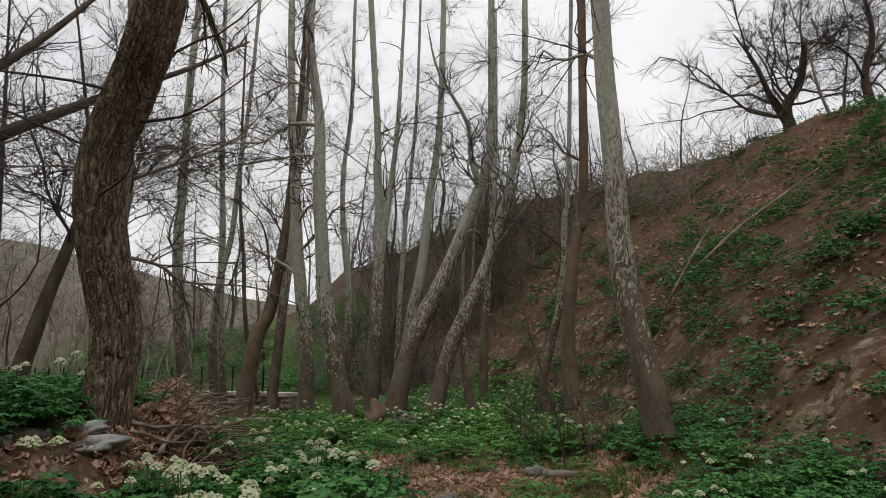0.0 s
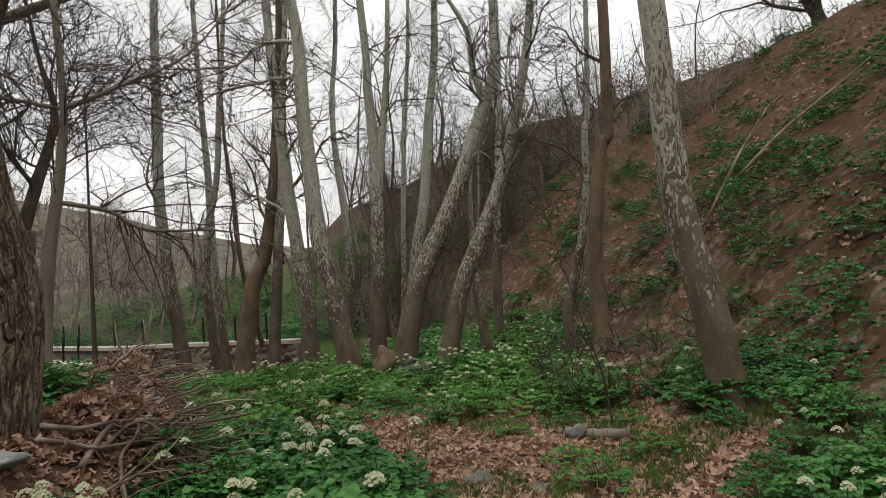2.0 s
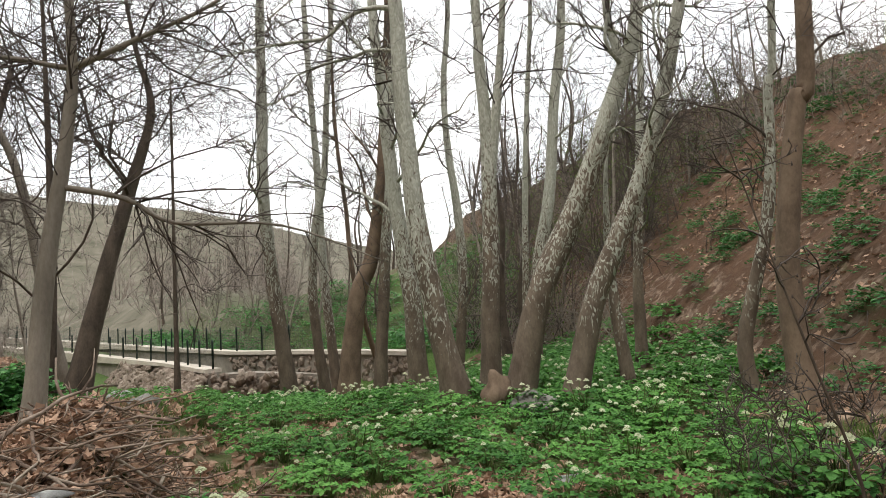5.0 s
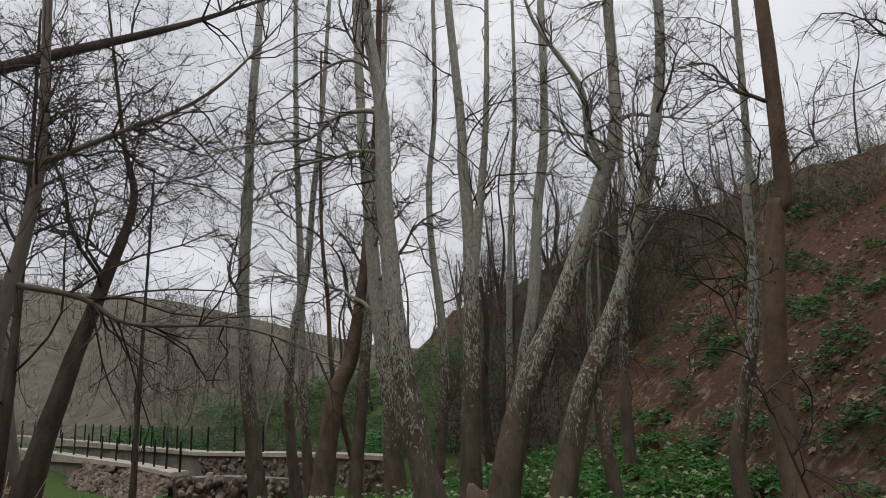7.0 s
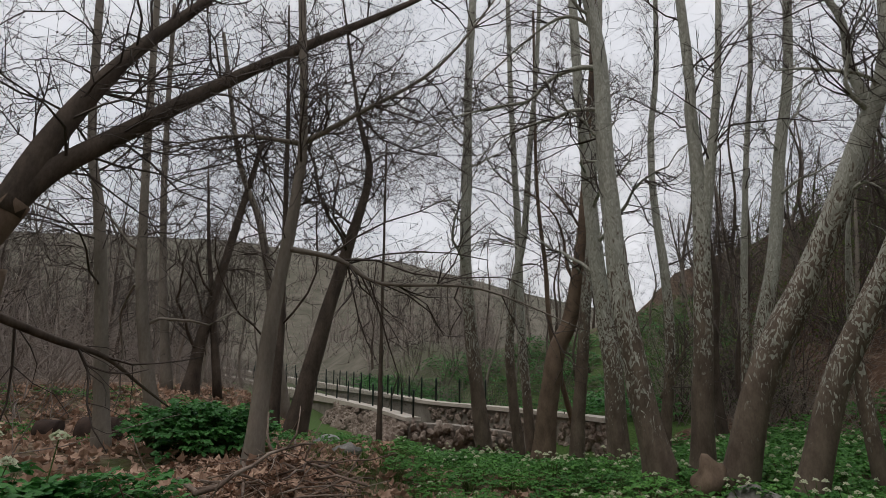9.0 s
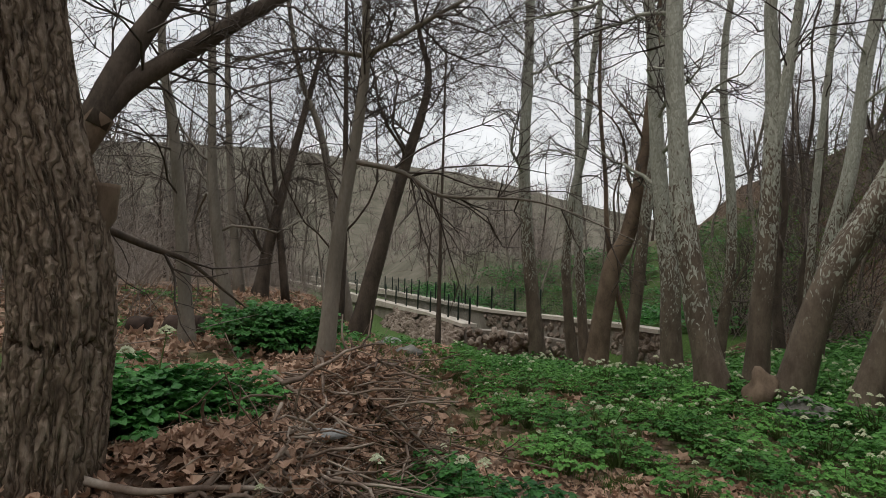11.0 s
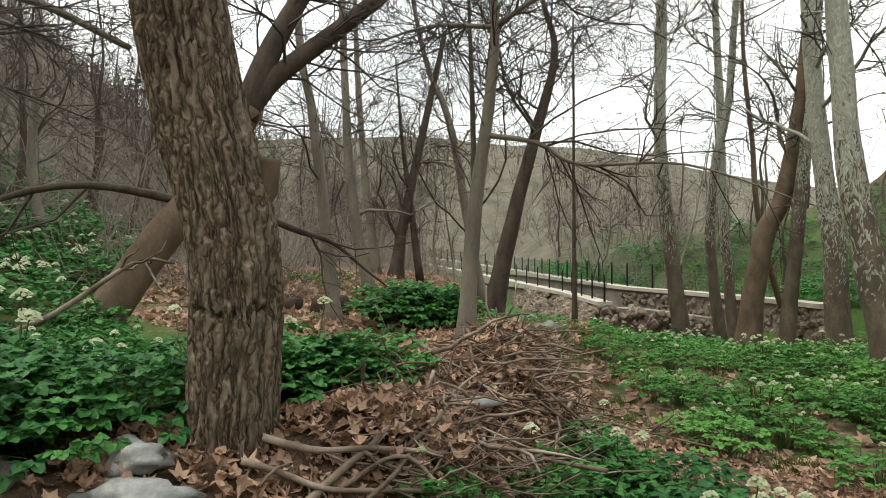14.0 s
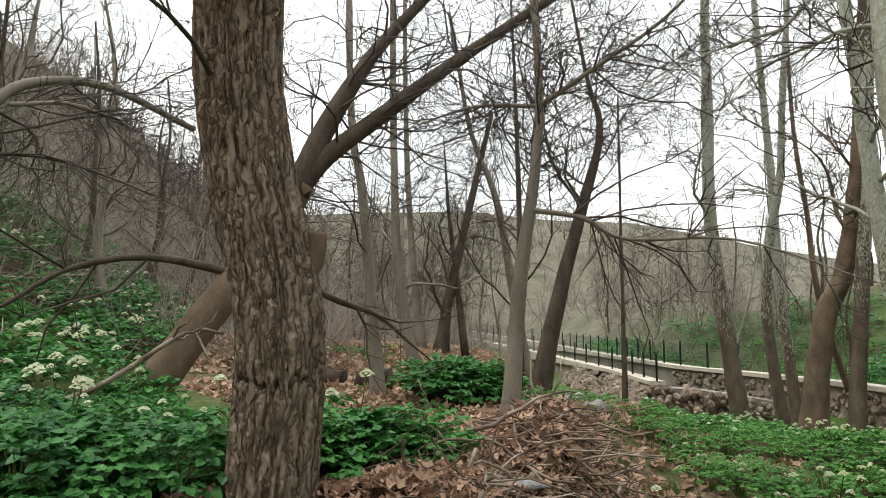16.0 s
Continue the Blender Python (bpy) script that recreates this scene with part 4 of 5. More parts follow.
def bank_scrub():
    """Dark tangled scrub over the shaded end of the steep bank."""
    rng = random.Random(48)
    V, F = [], []
    made = 0
    while made < 190:
        x, y = rng.uniform(-9, 5), rng.uniform(19.5, 36)
        s, _a = foot_side(x, y)
        if not -0.5 < s < 10 or (x > 0.5 and y < 24 + 0.5 * s) or not channel_clear(x, y):
            continue
        made += 1
        p = Vector((x, y, ground(x, y) - 0.1))
        h = rng.uniform(0.7, 2.3)
        for _ in range(6):
            q = wander(rng, p + Vector((rng.gauss(0, 0.3), rng.gauss(0, 0.3), 0)), Vector((rng.gauss(0, 0.6), rng.gauss(0, 0.6), 1)), h * rng.uniform(0.6, 1.2), 4, 0.3, 0.0)
            w = rng.uniform(0.007, 0.014)
            tube(V, F, q, [w * (1 - 0.17 * j) for j in range(5)], 3, 0, False)
            for _b in range(5):
                t = wander(rng, q[rng.randrange(1, 5)], Vector((rng.gauss(0, 0.9), rng.gauss(0, 0.9), 0.4)), h * rng.uniform(0.25, 0.55), 3, 0.35, 0.0)
                tube(V, F, t, [w * 0.6, w * 0.5, w * 0.4, w * 0.25], 3, 0, False)
    return tagged(new("bank_scrub", mesh_of("bank_scrub", V, F, MAT_WOOD)), "tangled bare brown scrub on the shaded end of the bank", "scrub", kind="stuff")


bank_scrub()


def budding_bush(seed, x, y, h, dense_leaf):
    """Shrub with the first small yellow-green leaves."""
    rng = random.Random(seed)
    root = empty("budding_bush", stand(x, y))
    V, F, LV, LF = [], [], [], []
    for _ in range(16):
        q = wander(rng, (rng.gauss(0, 0.2), rng.gauss(0, 0.2), -0.1), (rng.gauss(0, 0.35), rng.gauss(0, 0.35), 1), h * rng.uniform(0.6, 1.1), 6, 0.12, 0.03)
        tube(V, F, q, [0.016 * (1 - 0.13 * j) for j in range(7)], 4, 0, False)
        for _b in range(7):
            s = wander(rng, q[rng.randrange(1, 7)], (rng.gauss(0, 0.8), rng.gauss(0, 0.8), 0.7), h * rng.uniform(0.12, 0.3), 3, 0.2, 0.03)
            tube(V, F, s, [0.006, 0.005, 0.004, 0.002], 3, 0, False)
            for _l in range(dense_leaf):
                f = s[rng.randrange(1, 4)] + Vector((rng.gauss(0, 0.06), rng.gauss(0, 0.06), rng.gauss(0, 0.06)))
                leaflet(LV, LF, f, Vector((rng.gauss(0, 1), rng.gauss(0, 1), rng.gauss(0, 0.6))), Vector((0.1, 0.2, 1)), rng.uniform(0.05, 0.09), 0.35, 0.1)
    part("stem_tangle", mesh_of("stem_tangle", V, F, MAT_TWIG), root)["kind"] = "stuff"
    part("foliage", mesh_of("foliage", LV, LF, MAT_LEAF_Y, False), root)["kind"] = "stuff"
    return tagged(root, "bare shrub bursting into small yellow-green leaves", "bush", "budding bushes")


BUSH_LIST = [(-3.4, 23.6, 3.4, 3), (-4.6, 24.6, 3.4, 3), (-1.9, 22.0, 3.0, 4), (-1.2, 22.8, 4.2, 6), (0.2, 24.5, 4.6, 6), (1.4, 26.0, 4.6, 6), (-2.6, 24.5, 4.0, 4), (-0.6, 27.0, 5.0, 5), (-4.6, 26.5, 3.4, 3), (3.2, 28.5, 3.0, 5), (4.6, 29.5, 2.6, 4), (1.6, 31.0, 3.2, 4), (-15.0, 33.0, 3.2, 4), (-24.0, 37.5, 3.4, 4)]


# ---------------------------------------------------------------- walled channel with its fences
def along_line(pts, step):
    out, need = [], 0.0
    for (ax, ay, az), (bx, by, bz) in zip(pts[:-1], pts[1:]):
        size = math.hypot(bx - ax, by - ay)
        d = need
        while d < size:
            f = d / size
            out.append((ax + (bx - ax) * f, ay + (by - ay) * f, az + (bz - az) * f, math.atan2(by - ay, bx - ax)))
            d += step
        need = d - size
    return out


def swept_wall(name, pts, half, low, mat, parent, top=0.0):
    V, F = [], []
    n = len(pts)
    for i, (x, y, z) in enumerate(pts):
        a, b = pts[max(0, i - 1)], pts[min(n - 1, i + 1)]
        d = Vector((b[0] - a[0], b[1] - a[1], 0)).normalized()
        s = Vector((d.y, -d.x, 0)) * half
        for k, zz in ((1, low), (1, z + top), (-1, z + top), (-1, low)):
            V.append((x + s.x * k, y + s.y * k, zz))
    for i in range(n - 1):
        for k in range(4):
            a, b = i * 4 + k, i * 4 + (k + 1) % 4
            F.append((a, a + 4, b + 4, b))
    F += [(0, 1, 2, 3), (n * 4 - 1, n * 4 - 2, n * 4 - 3, n * 4 - 4)]
    return part(name, mesh_of(name, V, F, mat, False), parent)


def dense(pts):
    return [(x, y, z + 0.015 * noise.noise(Vector((x, y, 0)))) for x, y, z, _a in along_line(pts, 0.6)] + [pts[-1]]


def lump_mesh(seed, sx, sy, sz, mat, name="stone", sub=1, rough=0.25):
    bm = bmesh.new()
    bmesh.ops.create_icosphere(bm, subdivisions=sub, radius=1.0)
    for v in bm.verts:
        k = 1 + rough * noise.noise(v.co * 1.3 + Vector((seed * 7.1, seed * 3.3, 0)))
        k += rough * 0.4 * noise.noise(v.co * 3.7 + Vector((seed, 0, seed)))
        v.co = Vector((v.co.x * sx * k, v.co.y * sy * k, v.co.z * sz * k))
    me = bpy.data.meshes.new(name)
    bm.to_mesh(me)
    bm.free()
    me.materials.append(mat)
    me.polygons.foreach_set("use_smooth", [sub > 2] * len(me.polygons))
    return me


A_LINE = [(-12.4, 22.2, -0.12), (-16.86, 25.72, -0.12), (-20.63, 27.75, -0.03), (-24.44, 29.67, 0.11), (-33.32, 33.33, 0.49), (-43.4, 36.71, 1.03)]
B_LINE = [(-5.72, 22.19, 0.2), (-7.66, 23.37, 0.2), (-10.23, 24.44, 0.2), (-14.08, 25.88, 0.2), (-20.5, 30.2, 0.24), (-28.57, 35.4, 0.37), (-37.06, 38.16, 0.81), (-47.08, 41.79, 1.24)]


def channel_wall(tag, line, half, label):
    wall = tagged(empty("wall_" + tag, line[0]), label, "wall", kind="structure")
    off = -Vector(line[0])
    loc = [(x + off.x, y + off.y, z + off.z) for x, y, z in dense(line)]
    swept_wall("wall_core", loc, half - 0.06, -2.6, MAT_WALL, wall, -0.12)
    swept_wall("coping", [(x, y, z) for x, y, z in loc], half + 0.05, -0.12, MAT_COPING, wall, 0.0)
    return wall


wall_near = channel_wall("near", A_LINE, 0.22, "low rubble retaining wall with a pale mortar coping")
wall_far = channel_wall("far", B_LINE, 0.22, "mortared stone channel wall with a pale coping")
end_wall = tagged(empty("wall_end", (-12.2, 22.3, -0.15)), "dark rough stone end of the channel wall", "wall", kind="structure")
swept_wall("wall_core", [(0.1, 0.0, -0.14), (0.9, 0.6, -0.18), (2.6, 1.6, -0.4)], 0.3, -2.0, MAT_WALL, end_wall)


def fence(line, label, first):
    root = tagged(empty("fence", line[0]), label, "fence")
    V, F = [], []
    tube(V, F, [Vector((0, 0, 0)), Vector((0, 0, 0.84)), Vector((0, 0, 0.9))], [0.036, 0.036, 0.026], 6)
    post = mesh_of("post", V, F, MAT_METAL)
    marks = along_line(line, 1.5)
    for x, y, z, _a in marks[first:]:
        ob = part("post", post, root)
        ob.location = (x - line[0][0], y - line[0][1], z - line[0][2])
    for (x0, y0, z0, _a), (x1, y1, z1, _b) in list(zip(marks[:-1], marks[1:]))[first:]:
        V, F = [], []
        a, b = Vector((x0, y0, z0)) - Vector(line[0]), Vector((x1, y1, z1)) - Vector(line[0])
        for k in range(8):
            h = Vector((0, 0, 0.08 + 0.1 * k))
            tube(V, F, [a + h, b + h], [0.0035, 0.0035], 3, 0, False)
        for k in range(1, 15):
            c = a + (b - a) * (k / 15)
            tube(V, F, [c + Vector((0, 0, 0.1)), c + Vector((0, 0, 0.78))], [0.0035, 0.0035], 3, 0, False)
        part("mesh_panel", mesh_of("mesh_panel", V, F, MAT_METAL, False), root, "thin green wire mesh")
    return root


fence(A_LINE, "dark green metal post fence on the near wall", 0)
fence(B_LINE, "dark green metal post fence on the far wall", 1)


# ---------------------------------------------------------------- undergrowth
def leaflet(V, F, p, d, up, size, wide, droop):
    d = d.normalized()
    s = d.cross(up).normalized()
    u = s.cross(d)
    k = len(V)
    V += [p, p + d * size * 0.38 + s * size * wide + u * size * 0.1, p + d * size * 0.72 + s * size * wide * 0.75 - u * size * droop * 0.4, p + d * size - u * size * droop,
          p + d * size * 0.72 - s * size * wide * 0.75 - u * size * droop * 0.4, p + d * size * 0.38 - s * size * wide + u * size * 0.1, p + d * size * 0.5 - u * size * 0.05]
    F += [(k, k + 6, k + 1), (k + 1, k + 6, k + 2), (k + 2, k + 6, k + 3), (k, k + 5, k + 6), (k + 5, k + 4, k + 6), (k + 4, k + 3, k + 6)]


bush_rng = random.Random(53)
while len(BUSH_LIST) < 28:
    x, y = bush_rng.uniform(-5, 4.5), bush_rng.uniform(21.5, 36)
    if 2.5 < foot_side(x, y)[0] < 10.5 and not (x > 1 and y < 26):
        BUSH_LIST.append((x, y, bush_rng.uniform(2.2, 3.6), 6))
for bk, (bx, by, bh, bl) in enumerate(BUSH_LIST):
    budding_bush(800 + bk, bx, by, bh, bl)


def umbel(V, F, c, r, rng):
    """A domed head of small flower clusters."""
    for i in range(19):
        a, f = i * 2.4, math.sqrt((i + 0.5) / 19)
        p = c + Vector((math.cos(a) * r * f, math.sin(a) * r * f, r * 0.85 * (1 - f * f) + rng.gauss(0, 0.003)))
        q = r * 0.34
        k = len(V)
        V += [p + Vector((0, 0, q * 0.8))] + [p + Vector((math.cos(t) * q, math.sin(t) * q, rng.uniform(-0.4, 0.2) * q)) for t in (0.3, 1.6, 2.8, 4.1, 5.3)]
        F += [(k, k + 1 + j, k + 1 + (j + 1) % 5) for j in range(5)]


def plant_meshes(seed, height, radius, leaves, heads, size):
    """Umbelliferous plant: leaf mesh, stem mesh, flower meshes."""
    rng = random.Random(seed)
    LV, LF, SV, SF, heads_out = [], [], [], [], []
    up = Vector((0, 0, 1))
    for i in range(leaves):
        a = i * 2.399 + rng.uniform(-0.4, 0.4)
        out = Vector((math.cos(a), math.sin(a), 0))
        rr = radius * math.sqrt((i + 0.6) / leaves) * rng.uniform(0.75, 1.15)
        hh = height * rng.uniform(0.62, 1.0) * (1.0 - 0.45 * (rr / radius) ** 2)
        tip = out * rr + up * hh
        mid = out * rr * 0.35 + up * hh * 0.75
        tube(SV, SF, [Vector((0, 0, 0)) + out * 0.02, mid, tip], [0.006, 0.004, 0.002], 3, 0, False)
        d = (tip - mid).normalized()
        d = (d + out * 0.5 - up * rng.uniform(0.1, 0.5)).normalized()
        s = d.cross(up).normalized()
        for arm, ln in ((d, 1.0), ((d * 0.5 + s).normalized(), 0.8), ((d * 0.5 - s).normalized(), 0.8)):
            hub = tip + arm * size * 0.6 * ln
            side = arm.cross(up).normalized()
            for w, sz in ((arm, 1.0), ((arm * 0.55 + side).normalized(), 0.82), ((arm * 0.55 - side).normalized(), 0.82)):
                leaflet(LV, LF, hub, w + Vector((rng.gauss(0, 0.1), rng.gauss(0, 0.1), rng.gauss(-0.05, 0.18))), up + Vector((rng.gauss(0, 0.25), rng.gauss(0, 0.25), 0)), size * sz * rng.uniform(0.85, 1.2), 0.4, rng.uniform(0.05, 0.35))
    for i in range(heads):
        a = rng.uniform(0, 6.28)
        out = Vector((math.cos(a), math.sin(a), 0)) * radius * rng.uniform(0.1, 0.75)
        top = out + up * height * rng.uniform(1.0, 1.25)
        tube(SV, SF, [Vector((0, 0, 0)), out * 0.6 + up * height * 0.6, top], [0.007, 0.005, 0.003], 4, 0, False)
        HV, HF = [], []
        umbel(HV, HF, top, height * rng.uniform(0.065, 0.1), rng)
        heads_out.append((HV, HF))
    return (LV, LF), (SV, SF), heads_out


def plant_thing(seed, height, radius, leaves, heads, size, label, leaf=None):
    (LV, LF), (SV, SF), hs = plant_meshes(seed, height, radius, leaves, heads, size)
    root = empty("flowering_plant" if heads else "leafy_plant")
    part("foliage", mesh_of("foliage", LV, LF, leaf or MAT_LEAF, False), root)["kind"] = "stuff"
    part("stalk", mesh_of("stalk", SV, SF, MAT_STEM), root)["kind"] = "stuff"
    for HV, HF in hs:
        part("flower_head", mesh_of("flower_head", HV, HF, MAT_FLOWER, False), root, "creamy white umbel")
    return tagged(root, label, "plant", "undergrowth plants")


TALL = [plant_thing(500 + k, 0.55, 0.42, 62, (0, 1, 2, 4)[k], 0.066, ("lush leafy green plant with glossy leaves", "lush green plant with a few creamy umbels")[k > 0]) for k in range(4)]
LOW = [plant_thing(520 + k, 0.32, 0.36, 40, (0, 1, 3, 5)[k], 0.05, ("low leafy green woodland plant", "low green plant dotted with white umbels")[k > 0], MAT_LEAF_LOW) for k in range(4)]
prng = random.Random(21)
used = set()


def put_plant(kind, k, x, y, sc):
    src = kind[k]
    m = pose(x, y, ground(x, y) - 0.03, prng.gauss(0, 5), prng.gauss(0, 5), prng.uniform(0, 360)) @ Matrix.Scale(sc, 4)
    if src.name in used:
        return copy_thing(src, m)
    used.add(src.name)  # the first plant of a kind is the model itself
    src.matrix_basis = m
    return src


TRAIL = [(-20.00, 0.35), (4.00, 0.35), (6.50, 0.05), (9.17, -0.61), (10.03, -1.41), (10.63, -2.03), (11.08, -2.71), (11.75, -3.53), (12.37, -4.78), (13.27, -6.05)]


def on_path(x, y):
    """The trodden strip, bending left into the flowers."""
    return abs(x - table(TRAIL, y) + 0.12 * noise.noise(Vector((x * 1.5, y * 1.5, 5)))) < (0.5 if y < 8.0 else max(0.22, 0.46 - 0.05 * (y - 8)))


def place_zone(count, zone, kinds, tall, smin, smax, gap):
    made, tries, spots_here = 0, 0, []
    while made < count and tries < count * 40:
        tries += 1
        x, y = zone()
        if on_path(x, y) or any((x - p) ** 2 + (y - q) ** 2 < gap * gap for p, q in spots_here):
            continue
        if (x + 2.15) ** 2 + (y - 5.53) ** 2 < 0.12 or math.hypot(x - 0.1, y - 4.66) < 0.75:
            continue
        spots_here.append((x, y))
        put_plant(TALL if tall else LOW, prng.choice(kinds), x, y, prng.uniform(smin, smax))
        made += 1


def pick(x0, x1, y0, y1):
    return lambda: (prng.uniform(x0, x1), prng.uniform(y0, y1))


def front_left():
    y = prng.uniform(5.0, 7.7)
    edge = -0.45 - 0.4 * max(0, y - 6.5)
    return (max(edge - prng.uniform(0.0, 1.2), -1.6 - 0.6 * max(0.0, y - 6.0)), y)


for _ in range(9):
    put_plant(TALL, prng.choice((3, 3, 1)), prng.uniform(-1.2, -0.8), prng.uniform(4.05, 4.7), prng.uniform(0.95, 1.15))
front = []
while len(front) < 84:
    fx, fy = front_left()
    if on_path(fx, fy) or any((fx - p) ** 2 + (fy - q) ** 2 < 0.023 for p, q in front):
        continue
    front.append((fx, fy))
    put_plant(TALL, prng.choice((0, 0, 0, 1, 2)), fx, fy, min(0.9, max(0.4, (0.62 - ground(fx, fy)) / 0.58)) * prng.uniform(0.9, 1.05))
place_zone(22, pick(-1.7, -0.9, 3.7, 5.2), (3, 0, 2), True, 0.68, 0.88, 0.17)
place_zone(100, pick(-6.4, -2.35, 3.0, 6.0), (0, 0, 1, 2), True, 0.65, 0.95, 0.26)
place_zone(34, pick(-3.2, -2.45, 5.75, 6.5), (0, 0, 0, 0, 1), True, 0.75, 0.95, 0.11)
place_zone(22, pick(-3.0, -2.3, 3.2, 5.1), (0, 0, 0, 1, 2), True, 0.75, 0.95, 0.18)
place_zone(16, pick(-6.2, -5.4, 8.9, 9.7), (0,), True, 1.15, 1.45, 0.14)
place_zone(13, pick(1.6, 2.9, 5.4, 8.2), (0, 0, 1, 2), True, 0.5, 0.75, 0.3)
place_zone(26, pick(1.5, 3.2, 4.6, 6.4), (0, 0, 1, 2), True, 0.5, 0.7, 0.24)
place_zone(10, pick(2.0, 3.0, 8.2, 9.6), (0, 1), True, 0.5, 0.8, 0.26)
place_zone(8, pick(0.3, 1.5, 6.7, 9.4), (0, 0), False, 0.6, 0.9, 0.5)


def carpet():
    while True:
        x, y = prng.uniform(-7.5, 1.6), prng.uniform(9.2, 15.0)
        if x > -0.9 - 0.75 * (y - 6.5) - 0.4 and x < 2.2 - 0.05 * y:
            if not (x < -2.5 and y < 10.2) and math.atan2(-x, y - 4.65) < 0.63:
                return x, y


place_zone(190, carpet, (0, 0, 1, 1, 2, 3), False, 0.7, 1.25, 0.26)


place_zone(90, carpet, (0, 0, 0, 1), False, 0.35, 0.6, 0.16)


def join_plants(name, places, label, tall=False):
    """Many plants in one mesh, where nobody could count them."""
    base = [plant_meshes(600 + k, 0.5 if tall else 0.3, 0.42 if tall else 0.34, 12 if tall else 15, (0, 1, 3)[k], 0.09 if tall else 0.066) for k in range(3)]
    rng = random.Random(8)
    V, F, mats = [], [], []
    for x, y, sc, k in places:
        m = pose(x, y, ground(x, y) - 0.03, rng.gauss(0, 6), rng.gauss(0, 6), rng.uniform(0, 360)) @ Matrix.Scale(sc, 4)
        (LV, LF), _stems, hs = base[k]
        for (A, B), q in [((LV, LF), 0)] + [(h, 1) for h in hs]:
            o = len(V)
            V += [m @ v for v in A]
            F += [tuple(i + o for i in f) for f in B]
            mats += [q] * len(B)
    me = mesh_of(name, V, F, MAT_LEAF if tall else MAT_LEAF_LOW, False)
    me.materials.append(MAT_FLOWER)
    me.polygons.foreach_set("material_index", mats)
    return tagged(new(name, me), label, "plants", kind="stuff")


def slope_places():
    rng = random.Random(31)
    out = []
    while len(out) < 1900:
        # rosettes stand in loose clumps
        x, y = rng.uniform(1.5, 16), rng.uniform(5, 34)
        s, _a = foot_side(x, y)
        if not 0.2 < s < 11.5:
            continue
        den = 0.7 * noise.noise(Vector((x * 0.9, y * 0.9, 9))) + 0.14 - 0.025 * s + (0.22 if y < 15 else -0.05 if y < 22 else 0.05)
        if rng.random() > den + 0.2:
            continue
        for _ in range(rng.choice((1, 2, 3))):
            out.append((x + rng.gauss(0, 0.18), y + rng.gauss(0, 0.18), 0.28 + 0.42 * rng.random() ** 1.5, rng.choice((0, 0, 0, 0, 1))))
    return out


join_plants("bank_plants", slope_places(), "clumps of green plants scattered over a steep earth bank", True)
frng = random.Random(32)
flat = []
while len(flat) < 420:
    x, y = frng.uniform(-9.5, 1.8), frng.uniform(13.5, 22)
    s, _a = foot_side(x, y)
    if s < 1.0 and not (x < -5 and y > 18.5) and math.atan2(-x, y - 4.65) < 0.6:
        flat.append((x, y, frng.uniform(0.8, 1.3), frng.choice((0, 0, 1, 1, 2))))
while len(flat) < 530:
    x, y = frng.uniform(-13, -4.5), frng.uniform(8.8, 17)
    if math.atan2(-x, y - 4.65) > 0.6 and noise.noise(Vector((x * 0.7, y * 0.7, 4))) > 0.0 and math.hypot(x + 4.07, y - 8.4) > 1.2:
        flat.append((x, y, frng.uniform(0.35, 0.8), 0))
join_plants("flat_plants", flat, "carpet of green plants with white umbels under the trees")
back = []
while len(back) < 420:
    x, y = frng.uniform(-32, -2), frng.uniform(23, 44)
    s, _a = foot_side(x, y)
    if -9 < s < 5 and (x + 12.2) * 0.5 + (y - 22.3) * 0.866 > 4.6 and (s > -4 or frng.random() < 0.4):
        back.append((x, y, frng.uniform(0.9, 1.8), 0))
join_plants("streamside_plants", back, "green scrub and herbs along the far bank of the channel", True)
left = []
while len(left) < 460:
    x, y = frng.uniform(-22, -5.2), frng.uniform(-4, 9)
    t = (x + 6.3) * -0.5 + (y - 3.4) * -0.866
    if -0.6 < t < 9 and frng.random() < 1.1 - t * 0.1:
        left.append((x, y, frng.uniform(0.8, 1.5), frng.choice((0, 0, 1, 2))))
join_plants("hillside_plants", left, "lush green plants with white umbels climbing a hillside", True)


def grass_tufts():
    rng = random.Random(12)
    V, F = [], []
    for _ in range(620):
        if rng.random() < 0.35:
            x, y = rng.uniform(-0.6, 1.8), rng.uniform(5.6, 9.6)
        elif rng.random() < 0.6:
            x, y = rng.uniform(-6, -1.5), rng.uniform(9.2, 12.5)
        else:
            x, y = rng.uniform(1.2, 3.2), rng.uniform(6, 11)
        if noise.noise(Vector((x * 1.1, y * 1.1, 2))) < -0.05:
            continue
        for _b in range(42):
            a = rng.uniform(0, 6.28)
            r = abs(rng.gauss(0, 0.1))
            p = Vector((x + math.cos(a) * r, y + math.sin(a) * r, 0))
            p.z = ground(p.x, p.y) - 0.01
            h = rng.uniform(0.04, 0.13)
            lean = Vector((rng.gauss(0, 0.5), rng.gauss(0, 0.5), 0)) * h
            w = Vector((math.cos(a + 1.5), math.sin(a + 1.5), 0)) * 0.0035
            k = len(V)
            V += [p - w, p + w, p + lean * 0.4 + Vector((0, 0, h * 0.65)) + w * 0.7, p + lean * 0.4 + Vector((0, 0, h * 0.65)) - w * 0.7, p + lean + Vector((0, 0, h))]
            F += [(k, k + 1, k + 2, k + 3), (k + 3, k + 2, k + 4)]
    return tagged(new("grass", mesh_of("grass", V, F, MAT_GRASS, False)), "short fresh green grass tufts along the path", "grass", kind="stuff")


grass_tufts()


